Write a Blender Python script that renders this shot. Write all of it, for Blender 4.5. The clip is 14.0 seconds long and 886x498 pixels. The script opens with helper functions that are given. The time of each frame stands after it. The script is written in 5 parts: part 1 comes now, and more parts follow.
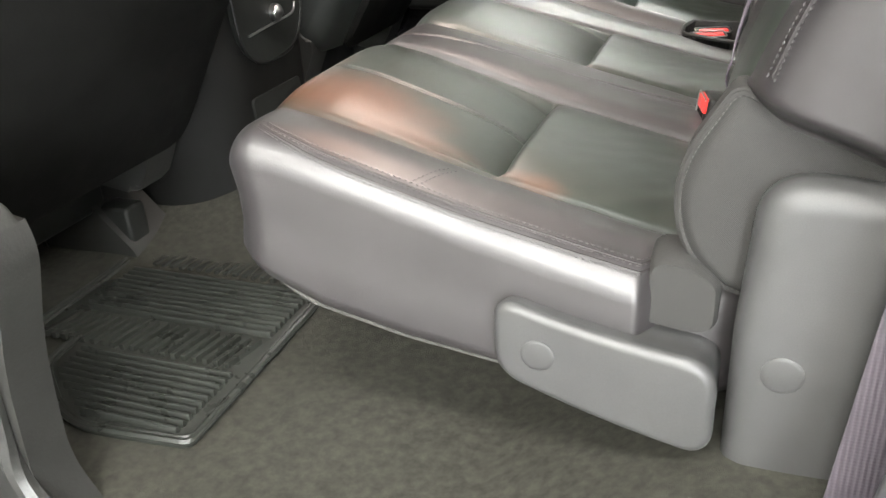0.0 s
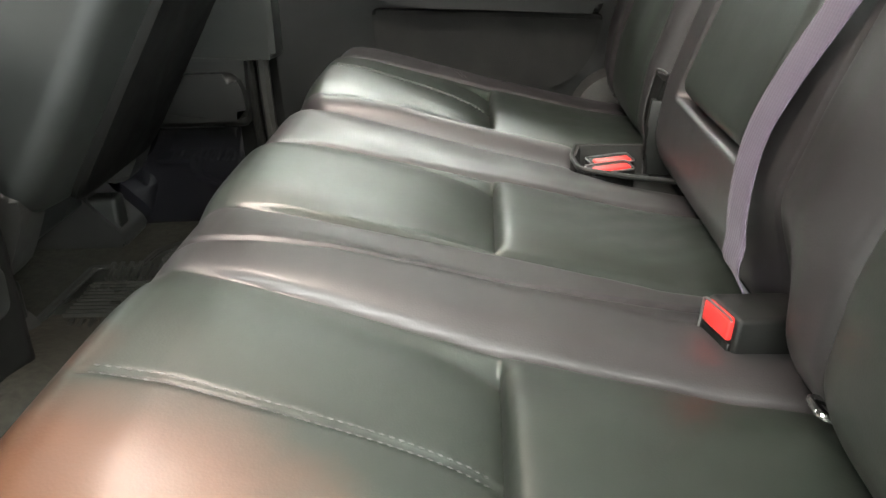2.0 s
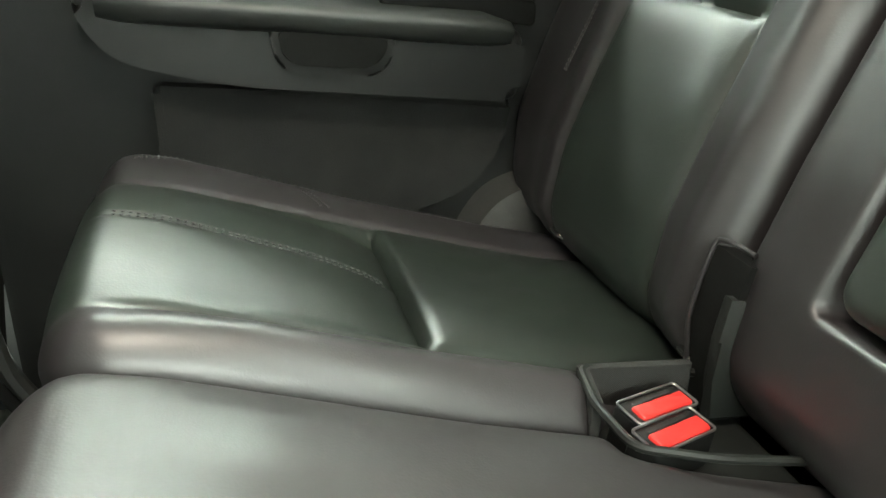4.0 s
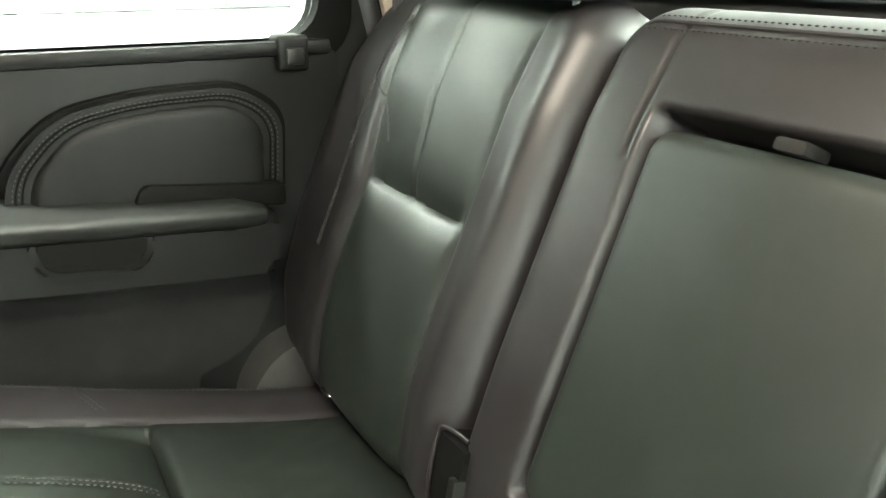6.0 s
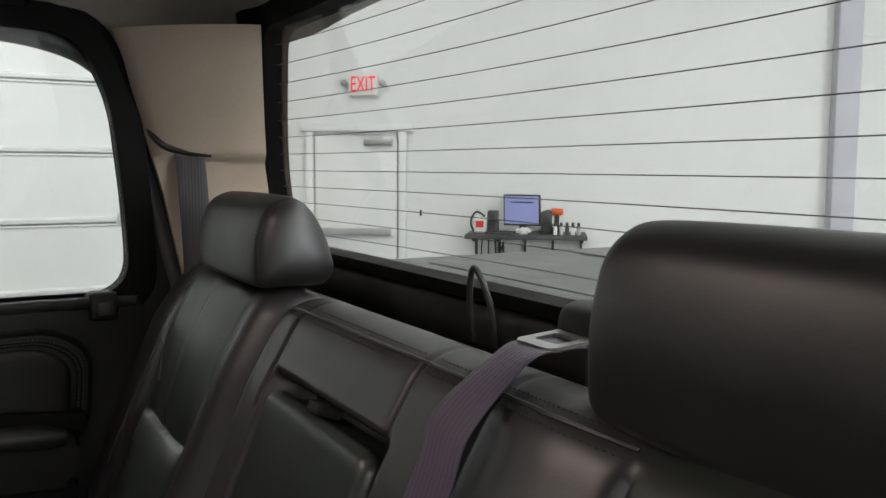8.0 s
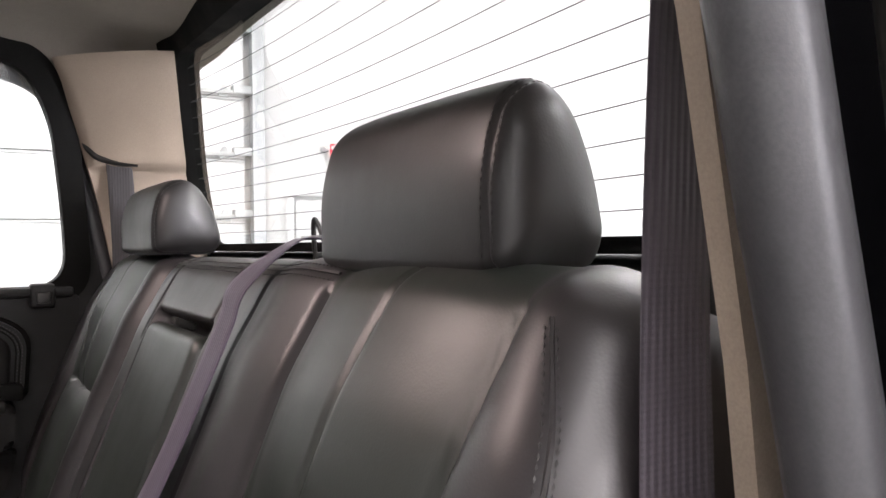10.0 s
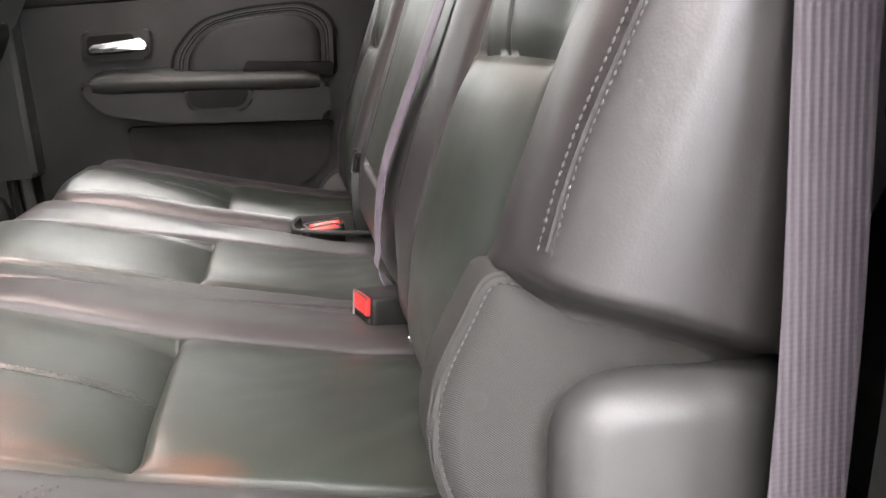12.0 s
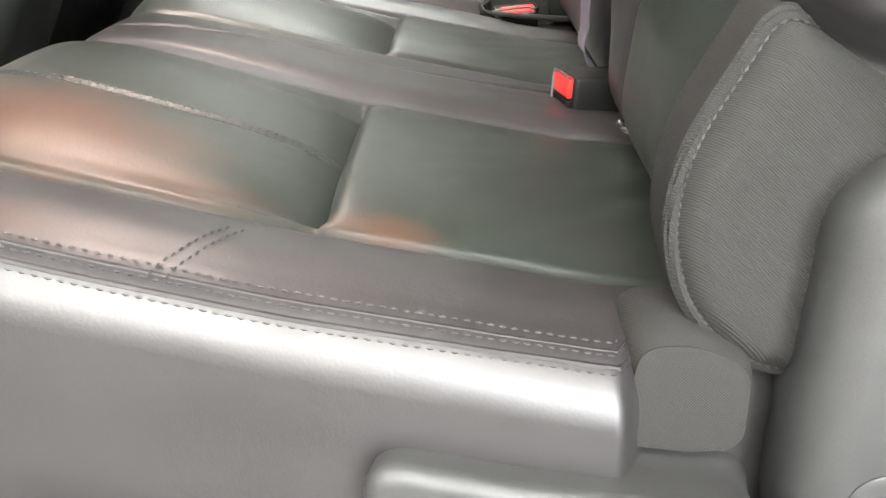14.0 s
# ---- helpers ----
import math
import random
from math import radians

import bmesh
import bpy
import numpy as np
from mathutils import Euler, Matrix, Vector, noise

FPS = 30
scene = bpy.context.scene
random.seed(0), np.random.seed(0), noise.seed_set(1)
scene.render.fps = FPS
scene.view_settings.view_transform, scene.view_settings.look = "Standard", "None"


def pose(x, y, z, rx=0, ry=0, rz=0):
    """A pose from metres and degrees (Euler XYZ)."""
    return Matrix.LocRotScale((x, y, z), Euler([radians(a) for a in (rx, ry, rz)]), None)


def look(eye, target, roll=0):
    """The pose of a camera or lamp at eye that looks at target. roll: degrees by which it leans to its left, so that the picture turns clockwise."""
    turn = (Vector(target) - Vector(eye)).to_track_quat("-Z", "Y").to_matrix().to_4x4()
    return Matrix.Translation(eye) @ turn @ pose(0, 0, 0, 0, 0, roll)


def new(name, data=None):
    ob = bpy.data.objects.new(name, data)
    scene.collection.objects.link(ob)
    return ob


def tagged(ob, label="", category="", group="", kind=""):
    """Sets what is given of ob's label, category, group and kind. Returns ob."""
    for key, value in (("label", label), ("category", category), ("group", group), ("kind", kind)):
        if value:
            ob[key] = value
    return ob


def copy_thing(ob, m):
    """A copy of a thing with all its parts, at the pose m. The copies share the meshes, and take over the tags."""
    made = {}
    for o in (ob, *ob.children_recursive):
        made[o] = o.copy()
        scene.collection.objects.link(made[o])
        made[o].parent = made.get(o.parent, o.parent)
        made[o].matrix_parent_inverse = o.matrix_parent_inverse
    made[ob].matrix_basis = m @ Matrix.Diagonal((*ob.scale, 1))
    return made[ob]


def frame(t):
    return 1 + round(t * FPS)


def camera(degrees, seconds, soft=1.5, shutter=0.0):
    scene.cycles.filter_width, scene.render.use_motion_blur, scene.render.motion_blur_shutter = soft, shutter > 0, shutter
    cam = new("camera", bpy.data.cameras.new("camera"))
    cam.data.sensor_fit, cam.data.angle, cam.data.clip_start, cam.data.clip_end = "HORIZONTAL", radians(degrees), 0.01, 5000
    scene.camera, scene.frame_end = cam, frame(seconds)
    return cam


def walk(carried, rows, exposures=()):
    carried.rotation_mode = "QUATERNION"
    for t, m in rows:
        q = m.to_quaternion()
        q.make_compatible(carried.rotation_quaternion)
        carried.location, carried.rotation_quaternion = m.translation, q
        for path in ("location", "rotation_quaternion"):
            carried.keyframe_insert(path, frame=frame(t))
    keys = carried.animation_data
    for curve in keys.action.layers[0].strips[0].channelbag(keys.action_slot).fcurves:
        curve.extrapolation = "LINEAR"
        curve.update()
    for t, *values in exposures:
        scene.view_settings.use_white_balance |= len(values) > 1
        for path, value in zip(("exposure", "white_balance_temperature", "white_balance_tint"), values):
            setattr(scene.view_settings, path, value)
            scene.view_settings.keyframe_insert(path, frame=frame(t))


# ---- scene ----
cam = camera(55.8, 14.0)
PATH = [
    (0, (0.539, -0.584, 0.712), (-0.129, 1.075, -0.184), -3.8),
    (0.5, (0.435, -0.505, 0.706), (-0.01, 1.246, -0.152), -3.1),
    (1, (0.376, -0.387, 0.697), (0.073, 1.409, -0.129), -2.6),
    (1.5, (0.33, -0.216, 0.696), (0.127, 1.605, -0.106), -3.8),
    (2, (0.284, -0.074, 0.701), (0.176, 1.76, -0.089), -2.6),
    (2.5, (0.216, 0.102, 0.717), (0.228, 1.933, -0.086), 0.4),
    (2.7, (0.189, 0.178, 0.717), (0.271, 2.013, -0.077), 1.8),
    (5, (0.14, 0.624, 0.678), (0.909, 2.327, -0.033), 1.5),
    (5.2, (0.139, 0.614, 0.696), (0.956, 2.3, -0.005), 1.5),
    (5.5, (0.141, 0.574, 0.751), (1.015, 2.227, 0.041), -0.4),
    (6, (0.196, 0.465, 0.872), (1.091, 2.131, 0.222), -0.2),
    (6.5, (0.238, 0.365, 0.937), (1.168, 2.064, 0.437), -0.5),
    (7, (0.272, 0.276, 0.964), (1.233, 1.997, 0.626), 0.4),
    (7.5, (0.308, 0.201, 0.982), (1.291, 1.926, 0.74), 0.4),
    (8, (0.351, 0.082, 0.989), (1.352, 1.803, 0.797), 0.3),
    (8.2, (0.37, 0.038, 0.989), (1.376, 1.758, 0.815), 0.1),
    (10.3, (0.409, -0.25, 0.817), (1.414, 1.479, 0.817), -0.6),
    (10.5, (0.404, -0.27, 0.796), (1.381, 1.475, 0.797), -1.0),
    (11, (0.408, -0.289, 0.737), (1.184, 1.554, 0.735), -1.7),
    (11.5, (0.407, -0.304, 0.684), (0.955, 1.603, 0.441), -3.4),
    (12, (0.424, -0.324, 0.645), (0.733, 1.587, 0.141), -4.7),
    (12.5, (0.433, -0.33, 0.615), (0.573, 1.542, -0.075), -5.2),
    (13, (0.414, -0.327, 0.604), (0.461, 1.51, -0.184), -5.3),
    (13.5, (0.391, -0.311, 0.602), (0.349, 1.51, -0.222), -5.4),
    (14, (0.392, -0.251, 0.582), (0.282, 1.547, -0.287), -4.5),
]
LIGHT = [
    (0, 2.05, 6500, 8), (1.0, 2.0, 6500, 6), (1.5, 2.2, 6450, 4), (2.0, 2.28, 6450, 4), (2.5, 2.3, 6400, 0), (5.0, 2.15, 6350, -12), (5.5, 2.3, 6400, -15),
    (6.0, 2.5, 6500, -6), (6.5, 1.9, 6550, 3), (7.0, 0.42, 6480, 1), (7.5, -0.04, 6350, 7), (8.2, -0.18, 6400, 10), (10.3, 1.1, 6450, 20), (11.0, 1.18, 6500, 17),
    (11.5, 1.65, 6500, 16), (12.0, 2.15, 6500, 16), (13.0, 2.12, 6400, 12), (14.0, 2.02, 6450, 9)]
walk(cam, [(t, look(eye, target, roll)) for t, eye, target, roll in PATH], LIGHT)

# ---- world, lamps, exposure ----
wd = bpy.data.worlds.new("world")
scene.world = wd
wd.use_nodes = True
wd.node_tree.nodes["Background"].inputs[0].default_value = (0.9, 0.95, 1.0, 1)
wd.node_tree.nodes["Background"].inputs[1].default_value = 0.035

GROUND = -0.635
LAMP_WATTS = 52
DOME_FILL_WATTS = 1.15
DAYLIGHT_WATTS = 260   # through the added bay window behind the open door
SOUTH = 1.9        # the lamps on the open door's side
CY = 0.772          # the middle of the cab


def area(name, loc, sx, sy, watts, rot=(0, 0, 0), col=(1, 0.97, 0.93)):
    d = bpy.data.lights.new(name, "AREA")
    d.shape, d.size, d.size_y, d.energy, d.color = "RECTANGLE", sx, sy, watts, col
    o = new(name, d)
    o.matrix_world = pose(*loc, *rot)
    return o


# ---- materials ----
def nodes(name):
    m = bpy.data.materials.new(name)
    m.use_nodes = True
    t = m.node_tree
    return m, t, t.nodes["Principled BSDF"]


def mix(t, fac, a, b):
    n = t.nodes.new("ShaderNodeMix")
    n.data_type = "RGBA"
    for sock, v in ((n.inputs["Factor"], fac), (n.inputs["A"], a), (n.inputs["B"], b)):
        if hasattr(v, "is_output"):
            t.links.new(v, sock)
        elif isinstance(v, (int, float)):
            sock.default_value = v
        else:
            sock.default_value = (*v, 1)
    return n.outputs["Result"]


def noise_tex(t, scale, detail=4.0, rough=0.55, stretch=None):
    c = t.nodes.new("ShaderNodeTexCoord")
    n = t.nodes.new("ShaderNodeTexNoise")
    n.inputs["Scale"].default_value, n.inputs["Detail"].default_value, n.inputs["Roughness"].default_value = scale, detail, rough
    src = c.outputs["Object"]
    if stretch:
        mp = t.nodes.new("ShaderNodeMapping")
        mp.inputs["Scale"].default_value = stretch
        t.links.new(src, mp.inputs["Vector"])
        src = mp.outputs["Vector"]
    t.links.new(src, n.inputs["Vector"])
    return n.outputs["Fac"]


def ramp(t, src, lo, hi, a=0.0, b=1.0):
    n = t.nodes.new("ShaderNodeMapRange")
    n.inputs["From Min"].default_value, n.inputs["From Max"].default_value = lo, hi
    n.inputs["To Min"].default_value, n.inputs["To Max"].default_value = a, b
    t.links.new(src, n.inputs["Value"])
    return n.outputs["Result"]


def bump(t, b, src, strength, dist, prev=None):
    n = t.nodes.new("ShaderNodeBump")
    n.inputs["Strength"].default_value, n.inputs["Distance"].default_value = strength, dist
    t.links.new(src, n.inputs["Height"])
    if prev:
        t.links.new(prev, n.inputs["Normal"])
    t.links.new(n.outputs["Normal"], b.inputs["Normal"])
    return n.outputs["Normal"]


def surface(name, c1, c2, rough, metal=0.0, scale=6.0, grain=300.0, bumpiness=0.15, dist=0.001, spread=0.08, spec=0.5, coat=0.0):
    """Two colours mixed at a coarse and a fine scale, uneven gloss and a fine relief."""
    m, t, b = nodes(name)
    f = ramp(t, noise_tex(t, scale), 0.3, 0.7)
    col = mix(t, f, c1, c2)
    g = noise_tex(t, grain, 2.0)
    col = mix(t, ramp(t, g, 0.35, 0.75, 0.0, 0.35), col, tuple(v * 0.6 for v in c1))
    t.links.new(col, b.inputs["Base Color"])
    t.links.new(ramp(t, noise_tex(t, scale * 2.3), 0.3, 0.7, rough - spread, rough + spread), b.inputs["Roughness"])
    b.inputs["Metallic"].default_value = metal
    b.inputs["Specular IOR Level"].default_value = spec
    b.inputs["Coat Weight"].default_value = coat
    bump(t, b, g, bumpiness, dist)
    return m


def leather_material(name, dark, light, worn=None, gloss=0.385):
    m, t, b = nodes(name)
    col = mix(t, ramp(t, noise_tex(t, 5.0), 0.3, 0.7), dark, light)
    if worn:
        # brown patches mixed into the leather colour, uneven at the rim
        c = t.nodes.new("ShaderNodeTexCoord")
        for (px, py, pz), (sx, sy, sz), k in worn:
            mp = t.nodes.new("ShaderNodeMapping")
            mp.vector_type = "TEXTURE"
            mp.inputs["Location"].default_value, mp.inputs["Scale"].default_value = (px, py, pz), (sx, sy, sz)
            t.links.new(c.outputs["Object"], mp.inputs["Vector"])
            ln = t.nodes.new("ShaderNodeVectorMath")
            ln.operation = "LENGTH"
            t.links.new(mp.outputs["Vector"], ln.inputs[0])
            ad = t.nodes.new("ShaderNodeMath")
            ad.operation = "MULTIPLY_ADD"
            t.links.new(noise_tex(t, 14.0), ad.inputs[0])
            ad.inputs[1].default_value = 0.9
            t.links.new(ln.outputs["Value"], ad.inputs[2])
            col = mix(t, ramp(t, ad.outputs[0], 0.75, 1.45, k, 0.0), col, (0.074, 0.0285, 0.0130))
    fine = noise_tex(t, 420.0, 2.0)
    t.links.new(col, b.inputs["Base Color"])
    t.links.new(ramp(t, noise_tex(t, 11.0), 0.3, 0.7, gloss, gloss + 0.09), b.inputs["Roughness"])
    b.inputs["Specular IOR Level"].default_value = 0.88
    b.inputs["Coat Weight"].default_value, b.inputs["Coat Roughness"].default_value = 0.10, 0.30
    c = t.nodes.new("ShaderNodeTexCoord")
    v = t.nodes.new("ShaderNodeTexVoronoi")
    v.inputs["Scale"].default_value = 520.0
    t.links.new(c.outputs["Object"], v.inputs["Vector"])
    n = bump(t, b, v.outputs["Distance"], 0.08, 0.0006)
    n = bump(t, b, noise_tex(t, 24.0, 4.0, 0.5), 0.11, 0.004, n)
    bump(t, b, fine, 0.05, 0.0005, n)
    return m


def webbing_material(name, c1, c2, across, relief=0.5):
    m, t, b = nodes(name)
    c = t.nodes.new("ShaderNodeTexCoord")

    def wave(direction, scale, dist):
        w = t.nodes.new("ShaderNodeTexWave")
        w.wave_type, w.bands_direction = "BANDS", direction
        w.inputs["Scale"].default_value, w.inputs["Distortion"].default_value, w.inputs["Detail"].default_value = scale, dist, 1.0
        w.inputs["Detail Scale"].default_value = 60.0
        t.links.new(c.outputs["Object"], w.inputs["Vector"])
        return w.outputs["Fac"]
    rib, pick = wave(across, 64.0, 0.3), wave("Z", 95.0, 0.8)
    mul = t.nodes.new("ShaderNodeMath")
    mul.operation = "MULTIPLY_ADD"
    t.links.new(pick, mul.inputs[0])
    mul.inputs[1].default_value = 0.22
    t.links.new(rib, mul.inputs[2])
    t.links.new(mix(t, ramp(t, mul.outputs[0], 0.1, 1.3), c1, c2), b.inputs["Base Color"])
    b.inputs["Roughness"].default_value = 0.55
    b.inputs["Sheen Weight"].default_value = 0.1
    bump(t, b, mul.outputs[0], relief, 0.0010)
    return m


BROWNED = [((0.095, 0.252, 0.44), (0.150, 0.082, 0.15), 0.92), ((0.19, 0.214, 0.42), (0.105, 0.026, 0.10), 0.6), ((0.325, 0.207, 0.37), (0.05, 0.019, 0.05), 0.6), ((0.14, 0.128, 0.44), (0.10, 0.024, 0.12), 0.35), ((0.035, 0.345, 0.45), (0.035, 0.045, 0.06), 0.45)]
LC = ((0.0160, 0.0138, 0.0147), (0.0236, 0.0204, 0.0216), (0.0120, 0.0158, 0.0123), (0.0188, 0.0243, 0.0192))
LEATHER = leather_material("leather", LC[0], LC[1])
# paler cushion copies put the sheen on the seat tops into their colour
LEATHER_BROWNED = leather_material("leather_browned", (0.0206, 0.0186, 0.0194), (0.0302, 0.0273, 0.0284), BROWNED, 0.40)
CUSHION_LEATHER_LIT = leather_material("cushion_leather_lit", (0.0205, 0.0178, 0.0190), (0.0300, 0.0262, 0.0278), None, 0.40)
# darker copy of the same leather, the headrests' shade put into its colour
REST_LEATHER_SHADED = leather_material("headrest_leather_shaded", (0.0098, 0.0092, 0.0091), (0.0150, 0.0139, 0.0138), None, 0.40)
INSERT = leather_material("insert_leather", LC[2], LC[3], None, 0.375)
INSERT_BROWNED = leather_material("insert_leather_browned", LC[2], LC[3], BROWNED, 0.375)
# darker copy of the leather; shade on the front seats sits in its colour
LEATHER_SHADED = leather_material("leather_shaded", (0.0062, 0.0074, 0.0062), (0.0098, 0.0116, 0.0098), None, 0.50)
WELT = surface("welt_leather", (0.022, 0.020, 0.0205), (0.031, 0.028, 0.0285), 0.56, scale=9, grain=600, bumpiness=0.2, dist=0.0006, spec=0.4)


def twill_material(name, c1, c2):
    m, t, b = nodes(name)
    c = t.nodes.new("ShaderNodeTexCoord")
    w = t.nodes.new("ShaderNodeTexWave")
    w.wave_type, w.bands_direction = "BANDS", "DIAGONAL"
    w.inputs["Scale"].default_value, w.inputs["Distortion"].default_value, w.inputs["Detail"].default_value = 380.0, 0.5, 2.0
    w.inputs["Detail Scale"].default_value = 30.0
    t.links.new(c.outputs["Object"], w.inputs["Vector"])
    worn = ramp(t, noise_tex(t, 9.0), 0.3, 0.7, 0.0, 0.5)
    col = mix(t, ramp(t, w.outputs["Fac"], 0.2, 0.8), c1, c2)
    t.links.new(mix(t, worn, col, c2), b.inputs["Base Color"])
    b.inputs["Roughness"].default_value = 0.8
    b.inputs["Specular IOR Level"].default_value = 0.25
    n = bump(t, b, w.outputs["Fac"], 0.5, 0.0009)
    bump(t, b, noise_tex(t, 20.0), 0.25, 0.004, n)
    return m


FABRIC = twill_material("twill_fabric", (0.019, 0.019, 0.018), (0.038, 0.037, 0.0355))
MAT = surface("mat_rubber", (0.022, 0.0240, 0.0212), (0.033, 0.0350, 0.0312), 0.31, scale=8, grain=260, bumpiness=0.05)
PLASTIC = surface("grained_plastic", (0.040, 0.040, 0.040), (0.052, 0.052, 0.051), 0.44, scale=7, grain=900, bumpiness=0.12, dist=0.0006)
PLASTIC_DARK = surface("dark_plastic", (0.011, 0.012, 0.011), (0.019, 0.020, 0.0185), 0.42, scale=7, grain=800, bumpiness=0.15, dist=0.0006, spec=0.3)
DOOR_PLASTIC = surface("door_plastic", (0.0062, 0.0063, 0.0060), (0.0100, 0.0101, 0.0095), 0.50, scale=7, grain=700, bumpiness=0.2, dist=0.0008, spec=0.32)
RUBBER = surface("rubber", (0.016, 0.016, 0.015), (0.028, 0.028, 0.026), 0.42, scale=8, grain=260, bumpiness=0.2)
SEAL = surface("door_seal_rubber", (0.060, 0.060, 0.065), (0.085, 0.085, 0.09), 0.38, scale=9, grain=500, bumpiness=0.1)
CARPET = surface("carpet", (0.040, 0.040, 0.033), (0.074, 0.072, 0.060), 0.95, scale=75, grain=1100, bumpiness=1.0, dist=0.003, spec=0.1)
BEIGE = surface("beige_trim", (0.40, 0.33, 0.26), (0.46, 0.38, 0.30), 0.6, scale=5, grain=600, bumpiness=0.15, dist=0.0008)
BEIGE_DARK = surface("grey_side_trim", (0.040, 0.039, 0.037), (0.055, 0.053, 0.05), 0.7)
HEADLINER = surface("headliner_cloth", (0.36, 0.33, 0.285), (0.41, 0.375, 0.33), 0.9, scale=8, grain=500, bumpiness=0.4, dist=0.001, spec=0.1)
BELT = webbing_material("belt_webbing", (0.055, 0.046, 0.058), (0.082, 0.070, 0.085), "X")
BELT_MID = webbing_material("centre_belt_webbing", (0.085, 0.066, 0.100), (0.115, 0.092, 0.134), "Y", 0.2)
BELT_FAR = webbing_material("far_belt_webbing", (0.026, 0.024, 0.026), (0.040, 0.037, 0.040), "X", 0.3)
CHROME = surface("chrome", (0.75, 0.75, 0.74), (0.85, 0.85, 0.84), 0.16, metal=1.0, bumpiness=0.02, spread=0.04)
STEEL = surface("steel", (0.42, 0.42, 0.42), (0.55, 0.55, 0.54), 0.35, metal=1.0, bumpiness=0.05)
RED = surface("red_plastic", (0.72, 0.03, 0.03), (0.80, 0.05, 0.04), 0.35, bumpiness=0.05)
PAINT = surface("black_paint", (0.008, 0.008, 0.010), (0.012, 0.012, 0.014), 0.07, bumpiness=0.004, spread=0.02)
THREAD = surface("thread", (0.042, 0.040, 0.040), (0.058, 0.056, 0.056), 0.6, spec=0.4)
# near black; also stands for shade on the front seat backs and console
NEAR_BLACK = surface("near_black", (0.0045, 0.0045, 0.004), (0.007, 0.007, 0.0065), 0.7, spec=0.12)
THREAD_DARK = surface("dark_thread", (0.046, 0.044, 0.044), (0.065, 0.062, 0.062), 0.6, spec=0.4)
FELT = surface("felt_edge", (0.055, 0.054, 0.05), (0.085, 0.083, 0.078), 0.95, grain=400, bumpiness=0.9, dist=0.003, spec=0.1)
WHITE_WALL = surface("white_wall_paint", (0.765, 0.775, 0.77), (0.80, 0.81, 0.805), 0.6, scale=0.8, grain=60, bumpiness=0.1, dist=0.002)
DOOR_WHITE = surface("white_door_enamel", (0.78, 0.80, 0.80), (0.83, 0.84, 0.84), 0.4, scale=1.5, grain=80, bumpiness=0.06)
GREY_STEEL = surface("galvanised_steel", (0.45, 0.47, 0.47), (0.56, 0.58, 0.58), 0.45, metal=0.6, scale=9)
LILAC = surface("grey_column_paint", (0.50, 0.50, 0.56), (0.55, 0.55, 0.60), 0.5, scale=2)
CONCRETE = surface("concrete", (0.18, 0.18, 0.172), (0.25, 0.246, 0.236), 0.32, scale=2, grain=50, bumpiness=0.3, dist=0.003)
TONNEAU = surface("vinyl_cover", (0.10, 0.105, 0.10), (0.13, 0.135, 0.13), 0.6, scale=3, grain=400, bumpiness=0.3)
DESK = surface("dark_laminate", (0.035, 0.036, 0.036), (0.06, 0.06, 0.06), 0.5, scale=5)
ORANGE = surface("orange_plastic", (0.60, 0.09, 0.02), (0.68, 0.12, 0.03), 0.45)
BLUE = surface("blue_plastic", (0.03, 0.10, 0.55), (0.04, 0.13, 0.60), 0.45)
YELLOW = surface("yellow_tag", (0.75, 0.42, 0.04), (0.80, 0.48, 0.06), 0.6)
PAPER = surface("white_paper", (0.78, 0.78, 0.76), (0.82, 0.82, 0.80), 0.8)


def glass_material():
    m, t, b = nodes("window_glass")
    b.inputs["Base Color"].default_value = (0.93, 0.97, 0.95, 1)
    b.inputs["Roughness"].default_value = 0.0
    b.inputs["Transmission Weight"].default_value = 1.0
    b.inputs["IOR"].default_value = 1.45
    return m


GLASS = glass_material()


def glow_material(name, col, strength):
    m, t, b = nodes(name)
    b.inputs["Base Color"].default_value = (*col, 1)
    b.inputs["Emission Color"].default_value = (*col, 1)
    b.inputs["Emission Strength"].default_value = strength
    return m


# ---- mesh helpers ----
def thing(name, loc, label, category, group="", kind=""):
    o = new(name)
    o.empty_display_size = 0.05
    o.location = loc
    return tagged(o, label, category, group, kind)


def origin_of(o):
    m = Matrix.Translation(o.location)
    return origin_of(o.parent) @ o.matrix_parent_inverse @ m if o.parent else m


def hang(o, parent):
    if parent is not None:
        o.parent = parent
        o.matrix_parent_inverse = origin_of(parent).inverted()
    return o


def part(name, bm, material, parent=None, label="", smooth=True):
    me = bpy.data.meshes.new(name)
    bmesh.ops.recalc_face_normals(bm, faces=bm.faces)
    bm.to_mesh(me)
    bm.free()
    me.materials.append(material)
    if smooth:
        me.polygons.foreach_set("use_smooth", [True] * len(me.polygons))
        me.set_sharp_from_angle(angle=radians(42))
    o = hang(new(name, me), parent)
    return tagged(o, label) if label else o


def raw(name, verts, faces, material, parent=None, label="", angle=60):
    me = bpy.data.meshes.new(name)
    me.from_pydata([tuple(v) for v in verts], [], faces)
    me.materials.append(material)
    me.polygons.foreach_set("use_smooth", [True] * len(me.polygons))
    me.set_sharp_from_angle(angle=radians(angle))
    o = hang(new(name, me), parent)
    return tagged(o, label) if label else o


